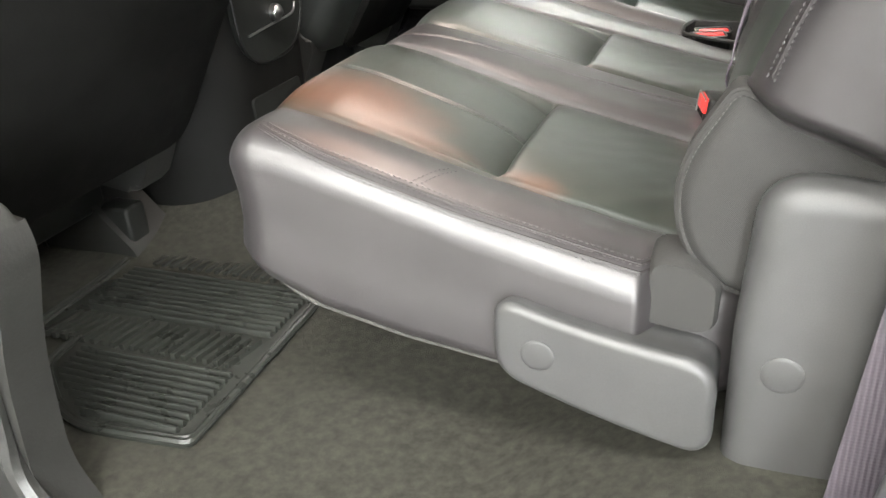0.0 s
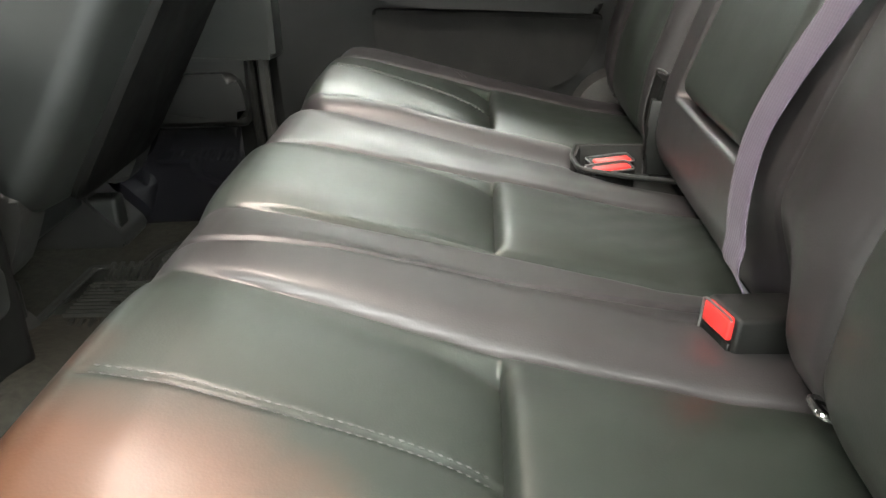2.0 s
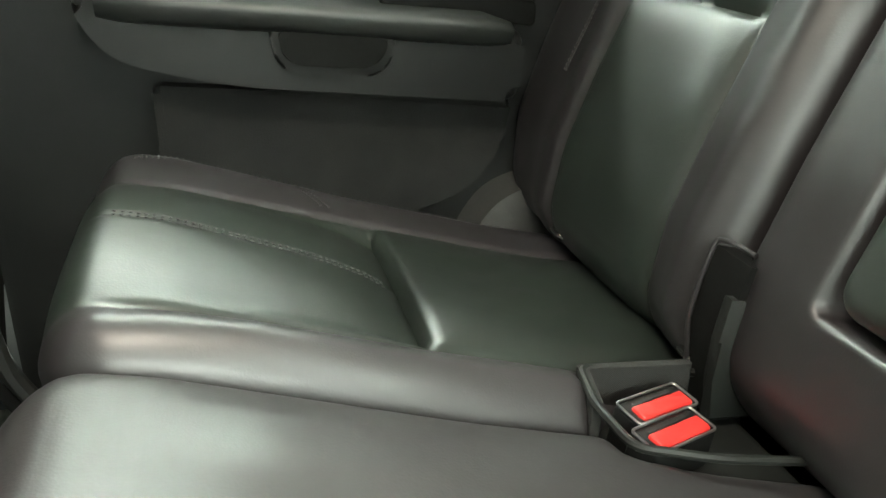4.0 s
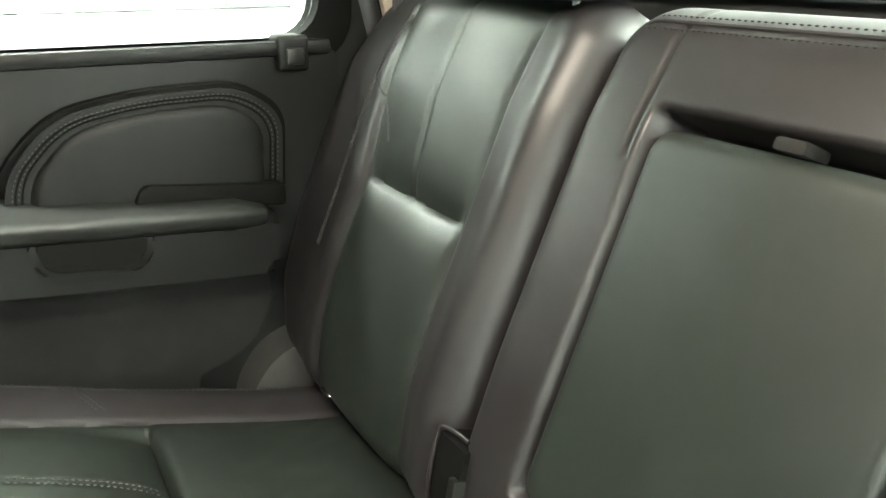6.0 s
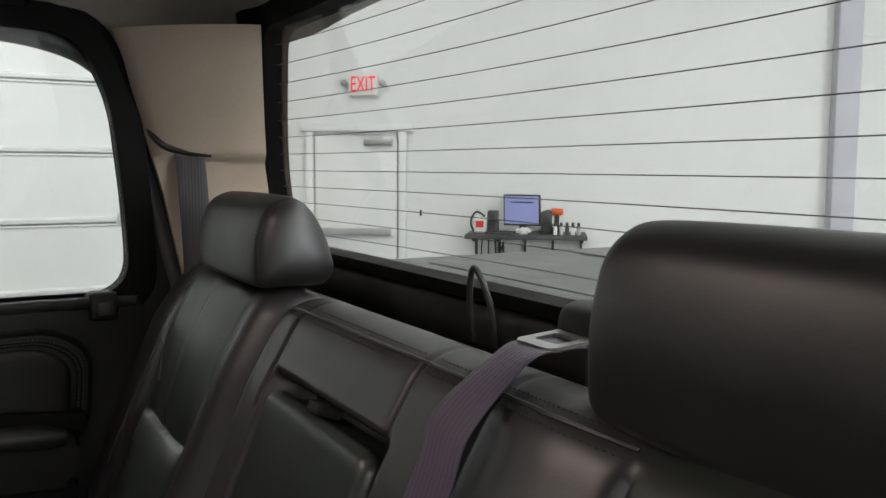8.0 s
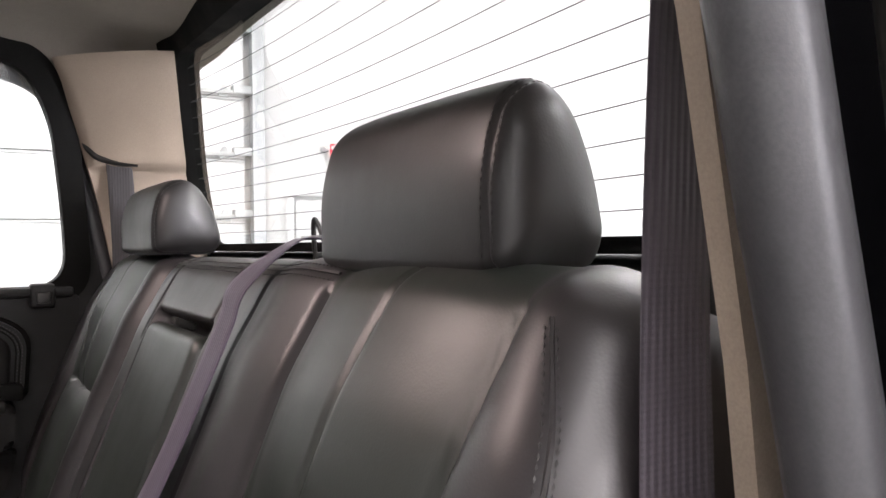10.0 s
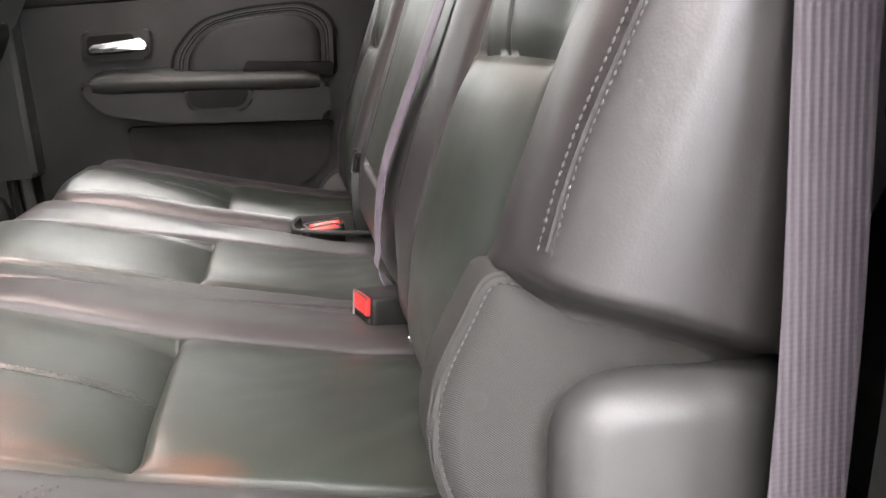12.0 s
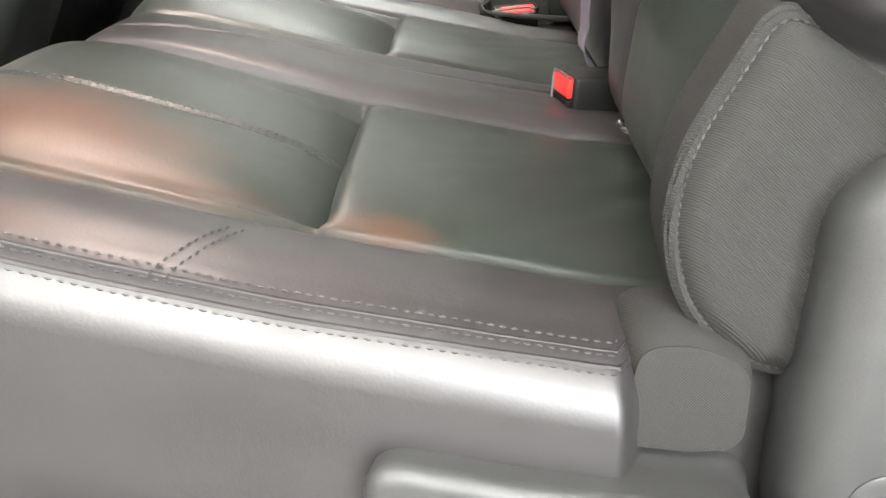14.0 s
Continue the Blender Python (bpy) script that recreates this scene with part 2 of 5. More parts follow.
def box(x0, x1, y0, y1, z0, z1, r=0.0, seg=3, m=None):
    bm = bmesh.new()
    bmesh.ops.create_cube(bm, size=1, matrix=Matrix.Translation(((x0 + x1) / 2, (y0 + y1) / 2, (z0 + z1) / 2)) @ Matrix.Diagonal((x1 - x0, y1 - y0, z1 - z0, 1)))
    if r:
        bmesh.ops.bevel(bm, geom=bm.edges[:], offset=r, segments=seg, profile=0.5, affect="EDGES")
    if m is not None:
        bm.transform(m)
    return bm


def rounded(poly, r, n=5):
    """A polygon's corners rounded; r may be one radius or one for each corner."""
    out = []
    k = len(poly)
    for i, p in enumerate(poly):
        ri = r[i] if isinstance(r, (list, tuple)) else r
        p = Vector(p)
        a, b = Vector(poly[i - 1]) - p, Vector(poly[(i + 1) % k]) - p
        d = min(ri, a.length * 0.48, b.length * 0.48)
        if d < 1e-5:
            out.append(tuple(p))
            continue
        s, e = p + a.normalized() * d, p + b.normalized() * d
        for j in range(n + 1):
            f = j / n
            out.append(tuple(s * (1 - f) ** 2 + p * 2 * f * (1 - f) + e * f ** 2))
    return out


def prism(poly, axis, a0, a1, r=0.0, seg=3):
    """A 2D outline drawn out along an axis: x takes (y, z), y takes (x, z), z takes (x, y)."""
    bm = bmesh.new()
    put3 = {"x": lambda p, a: (a, p[0], p[1]), "y": lambda p, a: (p[0], a, p[1]), "z": lambda p, a: (p[0], p[1], a)}[axis]
    lo = [bm.verts.new(put3(p, a0)) for p in poly]
    hi = [bm.verts.new(put3(p, a1)) for p in poly]
    k = len(poly)
    ends = [bm.faces.new(lo), bm.faces.new(hi[::-1])]
    for i in range(k):
        bm.faces.new((lo[i], lo[(i + 1) % k], hi[(i + 1) % k], hi[i]))
    if r:
        bmesh.ops.bevel(bm, geom=list({e for f in ends for e in f.edges}), offset=r, segments=seg, profile=0.5, affect="EDGES")
    return bm


def smooth_path(pts, n=8):
    """A Catmull-Rom line through the points."""
    p = [Vector(q) for q in pts]
    p = [p[0] * 2 - p[1]] + p + [p[-1] * 2 - p[-2]]
    out = []
    for i in range(1, len(p) - 2):
        a, b, c, d = p[i - 1:i + 3]
        for j in range(n):
            t = j / n
            out.append(0.5 * ((2 * b) + (c - a) * t + (2 * a - 5 * b + 4 * c - d) * t * t + (3 * b - a - 3 * c + d) * t ** 3))
    return out + [p[-2]]


def tube(pts, r, seg=8, closed=False):
    bm = bmesh.new()
    rings = []
    up = Vector((0.13, 0.27, 0.95))
    k = len(pts)
    for i, q in enumerate(pts):
        q = Vector(q)
        if closed:
            d = (Vector(pts[(i + 1) % k]) - Vector(pts[i - 1])).normalized()
        else:
            d = (Vector(pts[min(i + 1, k - 1)]) - Vector(pts[max(i - 1, 0)])).normalized()
        s = d.cross(up).normalized()
        u = s.cross(d)
        rings.append([bm.verts.new(q + (s * math.cos(a) + u * math.sin(a)) * r) for a in (2 * math.pi * j / seg for j in range(seg))])
    for i in range(k if closed else k - 1):
        a, b = rings[i], rings[(i + 1) % k]
        for j in range(seg):
            bm.faces.new((a[j], a[(j + 1) % seg], b[(j + 1) % seg], b[j]))
    if not closed:
        bm.faces.new(rings[0])
        bm.faces.new(rings[-1][::-1])
    return bm


def strap(pts, sides, width, thick):
    """A flat band along pts; sides: the direction across it at each point."""
    bm = bmesh.new()
    rings = []
    k = len(pts)
    for i, q in enumerate(pts):
        d = (Vector(pts[min(i + 1, k - 1)]) - Vector(pts[max(i - 1, 0)])).normalized()
        s = Vector(sides[i])
        s = (s - d * s.dot(d)).normalized()
        n = s.cross(d)
        ring = []
        for a, b in ((-1, -0.4), (-0.96, -1), (-0.5, -1), (0, -1), (0.5, -1), (0.96, -1), (1, -0.4), (1, 0.4), (0.96, 1), (0.5, 1), (0, 1), (-0.5, 1), (-0.96, 1), (-1, 0.4)):
            ring.append(bm.verts.new(Vector(q) + s * a * width / 2 + n * b * thick / 2))
        rings.append(ring)
    m = len(rings[0])
    for a, b in zip(rings, rings[1:]):
        for j in range(m):
            bm.faces.new((a[j], a[(j + 1) % m], b[(j + 1) % m], b[j]))
    bm.faces.new(rings[0][::-1])
    bm.faces.new(rings[-1])
    return bm


def disc(c, n, r, h, seg=28, dome=0.3):
    """A low round cap at c, facing n."""
    bm = bmesh.new()
    rows = [(1.0, 0.0), (1.0, 0.55), (0.93, 0.85), (0.75, 1.0), (0.4, 1.0 + dome)]
    m = Vector(n).to_track_quat("Z", "Y").to_matrix()
    prev = None
    for rr, hh in rows:
        ring = [bm.verts.new(Vector(c) + m @ Vector((r * rr * math.cos(a), r * rr * math.sin(a), h * hh))) for a in (2 * math.pi * j / seg for j in range(seg))]
        if prev:
            for j in range(seg):
                bm.faces.new((prev[j], prev[(j + 1) % seg], ring[(j + 1) % seg], ring[j]))
        else:
            bm.faces.new(ring[::-1])
        prev = ring
    bm.faces.new(prev)
    return bm


def stitches(name, lines, material, parent, step=0.0062, long=0.0042, r=0.0009, slant=0.0):
    """Short threads, end to end, along each line of points; one mesh."""
    vs, fs = [], []
    for pts in lines:
        pts = [Vector(p) for p in pts]
        seg = [(b - a).length for a, b in zip(pts, pts[1:])]
        total, i, done = sum(seg), 0, 0.0
        s = 0.0
        while s < total - long:
            while i < len(seg) - 1 and done + seg[i] < s:
                done += seg[i]
                i += 1
            if seg[i] < 1e-7:
                break
            d = (pts[i + 1] - pts[i]).normalized()
            c = pts[i] + d * (s - done)
            side = d.cross(Vector((0.3, 0.2, 0.93))).normalized()
            up = side.cross(d)
            a, b = c - d * long / 2 + side * slant, c + d * long / 2 - side * slant
            k = len(vs)
            vs += [a, b] + [c + (side * math.cos(q) + up * math.sin(q)) * r for q in (0, math.pi / 2, math.pi, 1.5 * math.pi)]
            for j in range(4):
                fs.append((k, k + 2 + j, k + 2 + (j + 1) % 4))
                fs.append((k + 1, k + 2 + (j + 1) % 4, k + 2 + j))
            s += step
    return tagged(raw(name, vs, fs, material, parent), kind="stuff")


class Pad:
    """An upholstered block: a height over a rounded rectangle (a across, b along), rolled over at its rim, with sides that go down to low(a, b).
    place(a, b, h) gives the point in the world."""

    def __init__(self, a0, a1, b0, b1, top, low, place, r=0.04, rc=0.05, step=0.005, tuck=0.01, zone=None):
        self.a0, self.a1, self.b0, self.b1, self.top, self.low, self.place = a0, a1, b0, b1, top, low, place
        self.r, self.rc, self.step, self.tuck, self.zone = r, rc, step, tuck, zone

    def squeeze(self, a, b):
        rc = self.rc
        ca = min(max(a, self.a0 + rc), self.a1 - rc)
        cb = min(max(b, self.b0 + rc), self.b1 - rc)
        da, db = a - ca, b - cb
        if da and db:
            k = max(abs(da), abs(db)) / math.hypot(da, db)
            return ca + da * k, cb + db * k, rc - math.hypot(da, db) * k
        return a, b, min(a - self.a0, self.a1 - a, b - self.b0, self.b1 - b)

    def drop(self, d):
        r = self.r
        return 0.0 if d >= r else r - math.sqrt(max(0.0, r * r - (r - max(d, 0)) ** 2))

    def on(self, a, b, lift=0.0):
        """The point on the skin over (a, b)."""
        a, b, d = self.squeeze(a, b)
        return Vector(self.place(a, b, self.top(a, b) - self.drop(d) + lift))

    def line(self, ab, lift=0.0, n=10):
        pts = [Vector((p[0], p[1], 0)) for p in ab]
        pts = smooth_path(pts, n) if len(pts) > 2 else [pts[0].lerp(pts[1], i / (4 * n)) for i in range(4 * n + 1)]
        return [self.on(p.x, p.y, lift) for p in pts]

    def spaced(self, lo, hi):
        n = max(6, int((hi - lo - 2 * self.r) / self.step))
        rim = [self.r * (1 - math.cos(math.pi / 2 * i / 9)) for i in range(9)]
        mid = [lo + self.r + (hi - lo - 2 * self.r) * i / n for i in range(n + 1)]
        return [lo + q for q in rim] + mid + [hi - q for q in rim[::-1]]

    def build(self, name, material, parent, label="", second=None):
        A, B = self.spaced(self.a0, self.a1), self.spaced(self.b0, self.b1)
        na, nb = len(A), len(B)
        vs, fs = [], []
        flat = []
        for b in B:
            for a in A:
                p, q, d = self.squeeze(a, b)
                flat.append((p, q))
                vs.append(self.place(p, q, self.top(p, q) - self.drop(d)))
        for j in range(nb - 1):
            for i in range(na - 1):
                k = j * na + i
                fs.append((k, k + 1, k + na + 1, k + na))
        rim = [i for i in range(na)] + [j * na + na - 1 for j in range(1, nb)] + [(nb - 1) * na + i for i in range(na - 2, -1, -1)] + [j * na for j in range(nb - 2, 0, -1)]
        prev = rim
        ca, cb = (self.a0 + self.a1) / 2, (self.b0 + self.b1) / 2
        for f, inset in ((0.3, -0.003), (0.6, -0.003), (0.85, 0.0), (0.96, 0.3), (1.0, 1.0)):
            ring = []
            for i in rim:
                p, q = flat[i]
                h0, h1 = self.top(p, q) - self.r, self.low(p, q)
                off = inset * self.tuck if inset > 0 else 0.0
                bulge = 0.0 if inset > 0 else -inset
                sx, sy = (p - ca) / (self.a1 - ca), (q - cb) / (self.b1 - cb)
                p2 = p - math.copysign(off - bulge, sx) * (abs(sx) > 0.6)
                q2 = q - math.copysign(off - bulge, sy) * (abs(sy) > 0.6)
                ring.append(len(vs))
                vs.append(self.place(p2, q2, h0 + (h1 - h0) * f))
            m = len(rim)
            for j in range(m):
                fs.append((prev[j], ring[j], ring[(j + 1) % m], prev[(j + 1) % m]))
            prev = ring
        fs.append(tuple(prev))
        o = raw(name, vs, fs, material, parent, label, angle=80)
        bm = bmesh.new()
        bm.from_mesh(o.data)
        bmesh.ops.recalc_face_normals(bm, faces=bm.faces)
        bm.to_mesh(o.data)
        bm.free()
        o.data.set_sharp_from_angle(angle=radians(80))
        if second and self.zone:
            o.data.materials.append(second)
            for k in range((na - 1) * (nb - 1)):
                i, j = k % (na - 1), k // (na - 1)
                if self.zone((A[i] + A[i + 1]) / 2, (B[j] + B[j + 1]) / 2):
                    o.data.polygons[k].material_index = 1
        return o


def puff(poly, axis, base, height, flatness=0.72):
    """A padded flat shape: the outline at base, swelling by height along the axis (negative: the other way)."""
    bm = bmesh.new()
    put3 = {"x": lambda p, q: (q, p[0], p[1]), "y": lambda p, q: (p[0], q, p[1]), "z": lambda p, q: (p[0], p[1], q)}[axis]
    cx, cy = sum(p[0] for p in poly) / len(poly), sum(p[1] for p in poly) / len(poly)
    prev, k = None, len(poly)
    for s, h in ((1.0, 0.0), (1.0, 0.30), (0.985, 0.55), (0.955, 0.74), (0.91, 0.87), (0.84, 0.95), (flatness, 0.98), (0.4, 1.0)):
        ring = [bm.verts.new(put3((cx + (p[0] - cx) * s, cy + (p[1] - cy) * s), base + height * h)) for p in poly]
        if prev:
            for j in range(k):
                bm.faces.new((prev[j], prev[(j + 1) % k], ring[(j + 1) % k], ring[j]))
        else:
            bm.faces.new(ring[::-1])
        prev = ring
    bm.faces.new(prev)
    return bm


def lerp(x, pts):
    if x <= pts[0][0]:
        return pts[0][1]
    for (a, u), (b, v) in zip(pts, pts[1:]):
        if x <= b:
            return u + (v - u) * (x - a) / (b - a)
    return pts[-1][1]


def eased(x, pts):
    """Like lerp, but with rounded knees."""
    return (lerp(x - 0.012, pts) + 2 * lerp(x, pts) + lerp(x + 0.012, pts)) / 4


def dip(d, w):
    return math.exp(-(d / w) ** 2)


def flip(y):
    return 2 * CY - y


# ---- hall round the truck ----
HY = 8.0                                    # the wall with the roller door
CORNER = Vector((3.1, HY, 0))
ALONG = Vector((0.79, -0.61, 0)).normalized()   # the slanting wall with the exit
INTO = Vector((-0.61, -0.79, 0)).normalized()   # from that wall into the hall
FOOT = CORNER + ALONG * 0.09
HALL = Matrix(((ALONG.x, -INTO.x, 0, FOOT.x), (ALONG.y, -INTO.y, 0, FOOT.y), (0, 0, 1, GROUND), (0, 0, 0, 1)))  # (along, behind the wall, up)


def hall_box(s0, s1, d0, d1, z0, z1, r=0.0, seg=2):
    """A box by the slanting wall: s along it, d in front of it, z over the ground."""
    return box(s0, s1, -d1, -d0, z0, z1, r, seg, HALL)


ground = part("ground", box(-40, 40, -40, 40, GROUND - 0.2, GROUND), CONCRETE, smooth=False)
tagged(ground, "grey sealed concrete shop floor", "floor", kind="structure")
tagged(part("wall_north", box(-9, 3.1, HY + 0.06, HY + 0.26, GROUND, 4.4), WHITE_WALL, smooth=False), "white painted wall round the roller door", "wall", kind="structure")
w_e = part("wall_slanting", hall_box(-0.12, 7.2, -0.2, 0, 0, 5.2), WHITE_WALL, smooth=False)
tagged(w_e, "white painted wall with the exit", "wall", kind="structure")
END = CORNER + ALONG * 7.2
tagged(part("wall_east", box(END.x, END.x + 0.2, -7, END.y + 0.1, GROUND, 4.4), WHITE_WALL, smooth=False), "white ribbed wall", "wall", kind="structure")
tagged(part("wall_south", box(-9, END.x + 0.2, -7.2, -7, GROUND, 4.4), WHITE_WALL, smooth=False), "white painted wall", "wall", kind="structure")
tagged(part("wall_west", box(-9.2, -9, -7.2, HY + 0.26, GROUND, 4.4), WHITE_WALL, smooth=False), "white painted wall", "wall", kind="structure")
tagged(part("ceiling", box(-9.2, END.x + 0.3, -7.2, HY + 0.3, 4.4, 4.6), WHITE_WALL, smooth=False), "white painted hall ceiling", "ceiling", kind="structure")

LAMP = glow_material("lamp_diffuser", (1.0, 0.97, 0.92), 6.0)


def ceiling_light(x, y, sx, sy, watts):
    o = thing("ceiling_light", (x, y, 4.4), "long white fluorescent ceiling light, switched on", "lamp", "ceiling lights")
    part("housing", box(x - sx / 2 - 0.04, x + sx / 2 + 0.04, y - sy / 2 - 0.04, y + sy / 2 + 0.04, 4.31, 4.40, 0.01), DOOR_WHITE, o)
    part("diffuser", box(x - sx / 2, x + sx / 2, y - sy / 2, y + sy / 2, 4.285, 4.312, 0.006), LAMP, o, "glowing diffuser")
    area("hall_lamp", (x, y, 4.27), sx, sy, watts)


# lamps stand out of view; watts are weighted by place to shape the light
for lx in (-5.0, -1.5, 1.0, 4.6):
    for ly in (-6.2, -2.4, 2.2, 5.4):
        if lx < 4 or ly < 4:
            ceiling_light(lx, ly, 2.4, 0.5, LAMP_WATTS * (SOUTH * ({-5.0: 0.12, -1.5: 0.9, 1.0: 1.7} if ly < -5 else {-5.0: 0.15, -1.5: 0.22, 1.0: 0.52}).get(lx, 1.0) if ly < 0 else {-5.0: 0.3, -1.5: 0.6}.get(lx, 0.92 if ly < 4 else 0.66)))

# an unseen bay window, added as key light from behind the open door
BAY_GLOW = glow_material("bay_glow_pane", (0.93, 0.97, 1.0), 3.0)
bw = thing("added_window", (4.2, -6.98, 0.9), "large bright bay window in a white frame, added out of view", "window", kind="structure")
for x in (3.0, 4.2, 5.4):
    part("frame", box(x - 0.04, x + 0.04, -6.998, -6.92, -0.2, 2.3, 0.008), DOOR_WHITE, bw)
for z in (-0.2, 1.05, 2.3):
    part("frame", box(2.96, 5.44, -6.997, -6.925, z - 0.04, z + 0.04, 0.008), DOOR_WHITE, bw)
for x in (3.04, 4.24):
    for z in (-0.16, 1.09):
        part("pane", box(x, x + 1.12, -6.996, -6.99, z, z + 1.17), BAY_GLOW, bw, "glowing pane of the added window")
area("bay_key_light", (4.2, -6.88, 1.05), 2.3, 2.3, DAYLIGHT_WATTS, (90, 0, 0), (0.97, 0.98, 1.0))

# the roller door beside the truck
gd = thing("garage_door", (0, HY, GROUND), "white sectional overhead garage door with ribbed panels, closed", "garage door")
PANEL = 0.611
G0 = 1.722 - 5 * PANEL                         # a joint's height, some panels down
for i in range(9):
    z0 = G0 + i * PANEL
    if z0 + PANEL < GROUND:
        continue
    z0c = max(z0, GROUND + 0.01)
    prof = [(HY, z0c), (HY - 0.045, z0c), (HY - 0.05, z0c + 0.012), (HY - 0.05, z0c + 0.035), (HY - 0.02, z0c + 0.05), (HY - 0.02, z0 + PANEL - 0.040), (HY - 0.040, z0 + PANEL - 0.028), (HY - 0.040, z0 + PANEL - 0.014), (HY, z0 + PANEL - 0.014)]
    part("panel", prism(prof, "x", -4.3, 2.93), DOOR_WHITE, gd)
    for hx in (-2.75, -1.66, -0.57, 0.53, 1.62, 2.72):
        part("hinge", prism(rounded([(hx - 0.05, z0 - 0.015), (hx + 0.05, z0 - 0.015), (hx + 0.045, z0 + 0.05), (hx + 0.012, z0 + 0.11), (hx - 0.012, z0 + 0.11), (hx - 0.045, z0 + 0.05)], 0.008, 2), "y", HY - 0.075, HY - 0.052), GREY_STEEL, gd)
    if z0 > 0.2:
        part("strut", box(2.1, 2.93, HY - 0.11, HY - 0.05, z0 + 0.01, z0 + 0.05, 0.008, 2), GREY_STEEL, gd)
        part("roller_bracket", box(2.80, 2.99, HY - 0.13, HY - 0.03, z0 + 0.02, z0 + 0.10, 0.006, 2), GREY_STEEL, gd)
track = thing("door_track", (2.84, HY, GROUND), "vertical galvanised steel track beside the garage door", "door track")
part("rail", prism([(2.98, HY - 0.16), (3.03, HY - 0.16), (3.03, HY - 0.15), (2.99, HY - 0.15), (2.99, HY - 0.06), (3.03, HY - 0.06), (3.03, HY - 0.05), (2.98, HY - 0.05)], "z", GROUND, 4.3), GREY_STEEL, track)
part("angle", prism([(3.05, HY - 0.10), (3.12, HY - 0.10), (3.12, HY + 0.05), (3.11, HY + 0.05), (3.11, HY - 0.09), (3.05, HY - 0.09)], "z", GROUND, 4.3), GREY_STEEL, track)
lock = thing("door_latch", (2.25, HY - 0.05, 2.05), "blue slide latch with a yellow tag on the garage door", "latch")
part("bar", box(2.0, 2.42, HY - 0.09, HY - 0.05, 2.06, 2.09, 0.006, 2), GREY_STEEL, lock)
part("grip", box(2.02, 2.2, HY - 0.105, HY - 0.088, 2.062, 2.088, 0.005, 2), BLUE, lock)
part("tag", box(2.36, 2.44, HY - 0.108, HY - 0.092, 1.93, 2.04, 0.004, 2), YELLOW, lock)

# exit door, sign, column
ed = thing("door_1", HALL @ Vector((0.68, 0, 0)), "white steel exit door with a closer, shut", "door", kind="structure")
part("leaf", hall_box(0.29, 1.09, 0.004, 0.035, 0.01, 1.93, 0.004), DOOR_WHITE, ed)
part("frame", hall_box(0.20, 0.27, 0.004, 0.06, 0, 1.97, 0.006), DOOR_WHITE, ed)
part("frame", hall_box(1.11, 1.18, 0.004, 0.06, 0, 1.97, 0.006), DOOR_WHITE, ed)
part("frame", hall_box(0.16, 1.24, 0.004, 0.07, 1.975, 2.04, 0.006), DOOR_WHITE, ed)
part("push_bar", hall_box(0.34, 1.04, 0.04, 0.10, 0.98, 1.05, 0.012, 3), GREY_STEEL, ed)
part("door_closer", hall_box(0.78, 1.06, 0.04, 0.10, 1.84, 1.90, 0.01, 3), STEEL, ed)
part("closer_arm", hall_box(0.66, 0.95, 0.07, 0.085, 1.935, 1.95, 0.004), STEEL, ed)
sign = thing("exit_sign", HALL @ Vector((0.77, 0, 2.55)), "white lit exit sign with red letters and two lamp heads", "exit sign")
part("housing", hall_box(0.63, 0.91, 0.004, 0.07, 2.31, 2.51, 0.008, 3), PAPER, sign)
RED_GLOW = glow_material("red_letters", (0.85, 0.03, 0.05), 0.6)
cu = bpy.data.curves.new("exit_text", "FONT")
cu.body, cu.size, cu.extrude, cu.align_x, cu.align_y = "EXIT", 0.165, 0.003, "CENTER", "CENTER"
cu.materials.append(RED_GLOW)
tx = hang(new("lettering", cu), sign)
tx.matrix_basis = HALL @ pose(0.77, -0.075, 2.41, 90, 0, 0) @ Matrix.Diagonal((0.72, 1.25, 1, 1))
for s in (0.585, 0.955):
    part("lamp_head", disc(HALL @ Vector((s, -0.05, 2.43)), INTO, 0.03, 0.05, 16), GREY_STEEL, sign)
    part("bracket", hall_box(s - 0.035, s + 0.035, 0.02, 0.05, 2.422, 2.438), GREY_STEEL, sign)
col = part("trim", hall_box(5.01, 5.21, 0.003, 0.16, 0, 5.2, 0.01), LILAC)
tagged(col, "lilac grey steel column on the wall", "column", kind="structure")
for i in range(9):
    tagged(part("trim", hall_box(5.28, 7.15, 0.003, 0.014, 0.3 + i * 0.5, 0.312 + i * 0.5), WHITE_WALL), "thin white wall batten", "batten", kind="structure")
sw = thing("wall_switch", HALL @ Vector((1.42, 0, 1.2)), "small white wall switch with a dark rocker", "switch")
part("plate", hall_box(1.28, 1.36, 0.002, 0.012, 1.14, 1.26, 0.004), PAPER, sw)
part("rocker", hall_box(1.31, 1.33, 0.013, 0.02, 1.17, 1.23, 0.003), DESK, sw)
so = thing("wall_socket", HALL @ Vector((4.0, 0, 1.25)), "small white wall socket plate", "socket")
part("plate", hall_box(4.16, 4.26, 0.002, 0.012, 1.22, 1.28, 0.004), PAPER, so)
part("slot", hall_box(4.18, 4.24, 0.013, 0.016, 1.235, 1.245), GREY_STEEL, so)

# folding wall desk and what stands on it
T = 1.04
desk = thing("wall_desk", HALL @ Vector((2.2, -0.3, 0)), "dark fold-down wall desk on steel brackets", "desk")
part("top", hall_box(1.80, 2.88, 0.02, 0.56, T - 0.04, T, 0.006), DESK, desk)
for s in (1.86, 2.08, 2.32, 2.58, 2.84):
    part("bracket", prism([(-0.02, T - 0.045), (-0.02, T - 0.34), (-0.05, T - 0.34), (-0.05, T - 0.11), (-0.40, T - 0.07), (-0.40, T - 0.045)], "x", s - 0.012, s + 0.012), DESK, desk).data.transform(HALL)


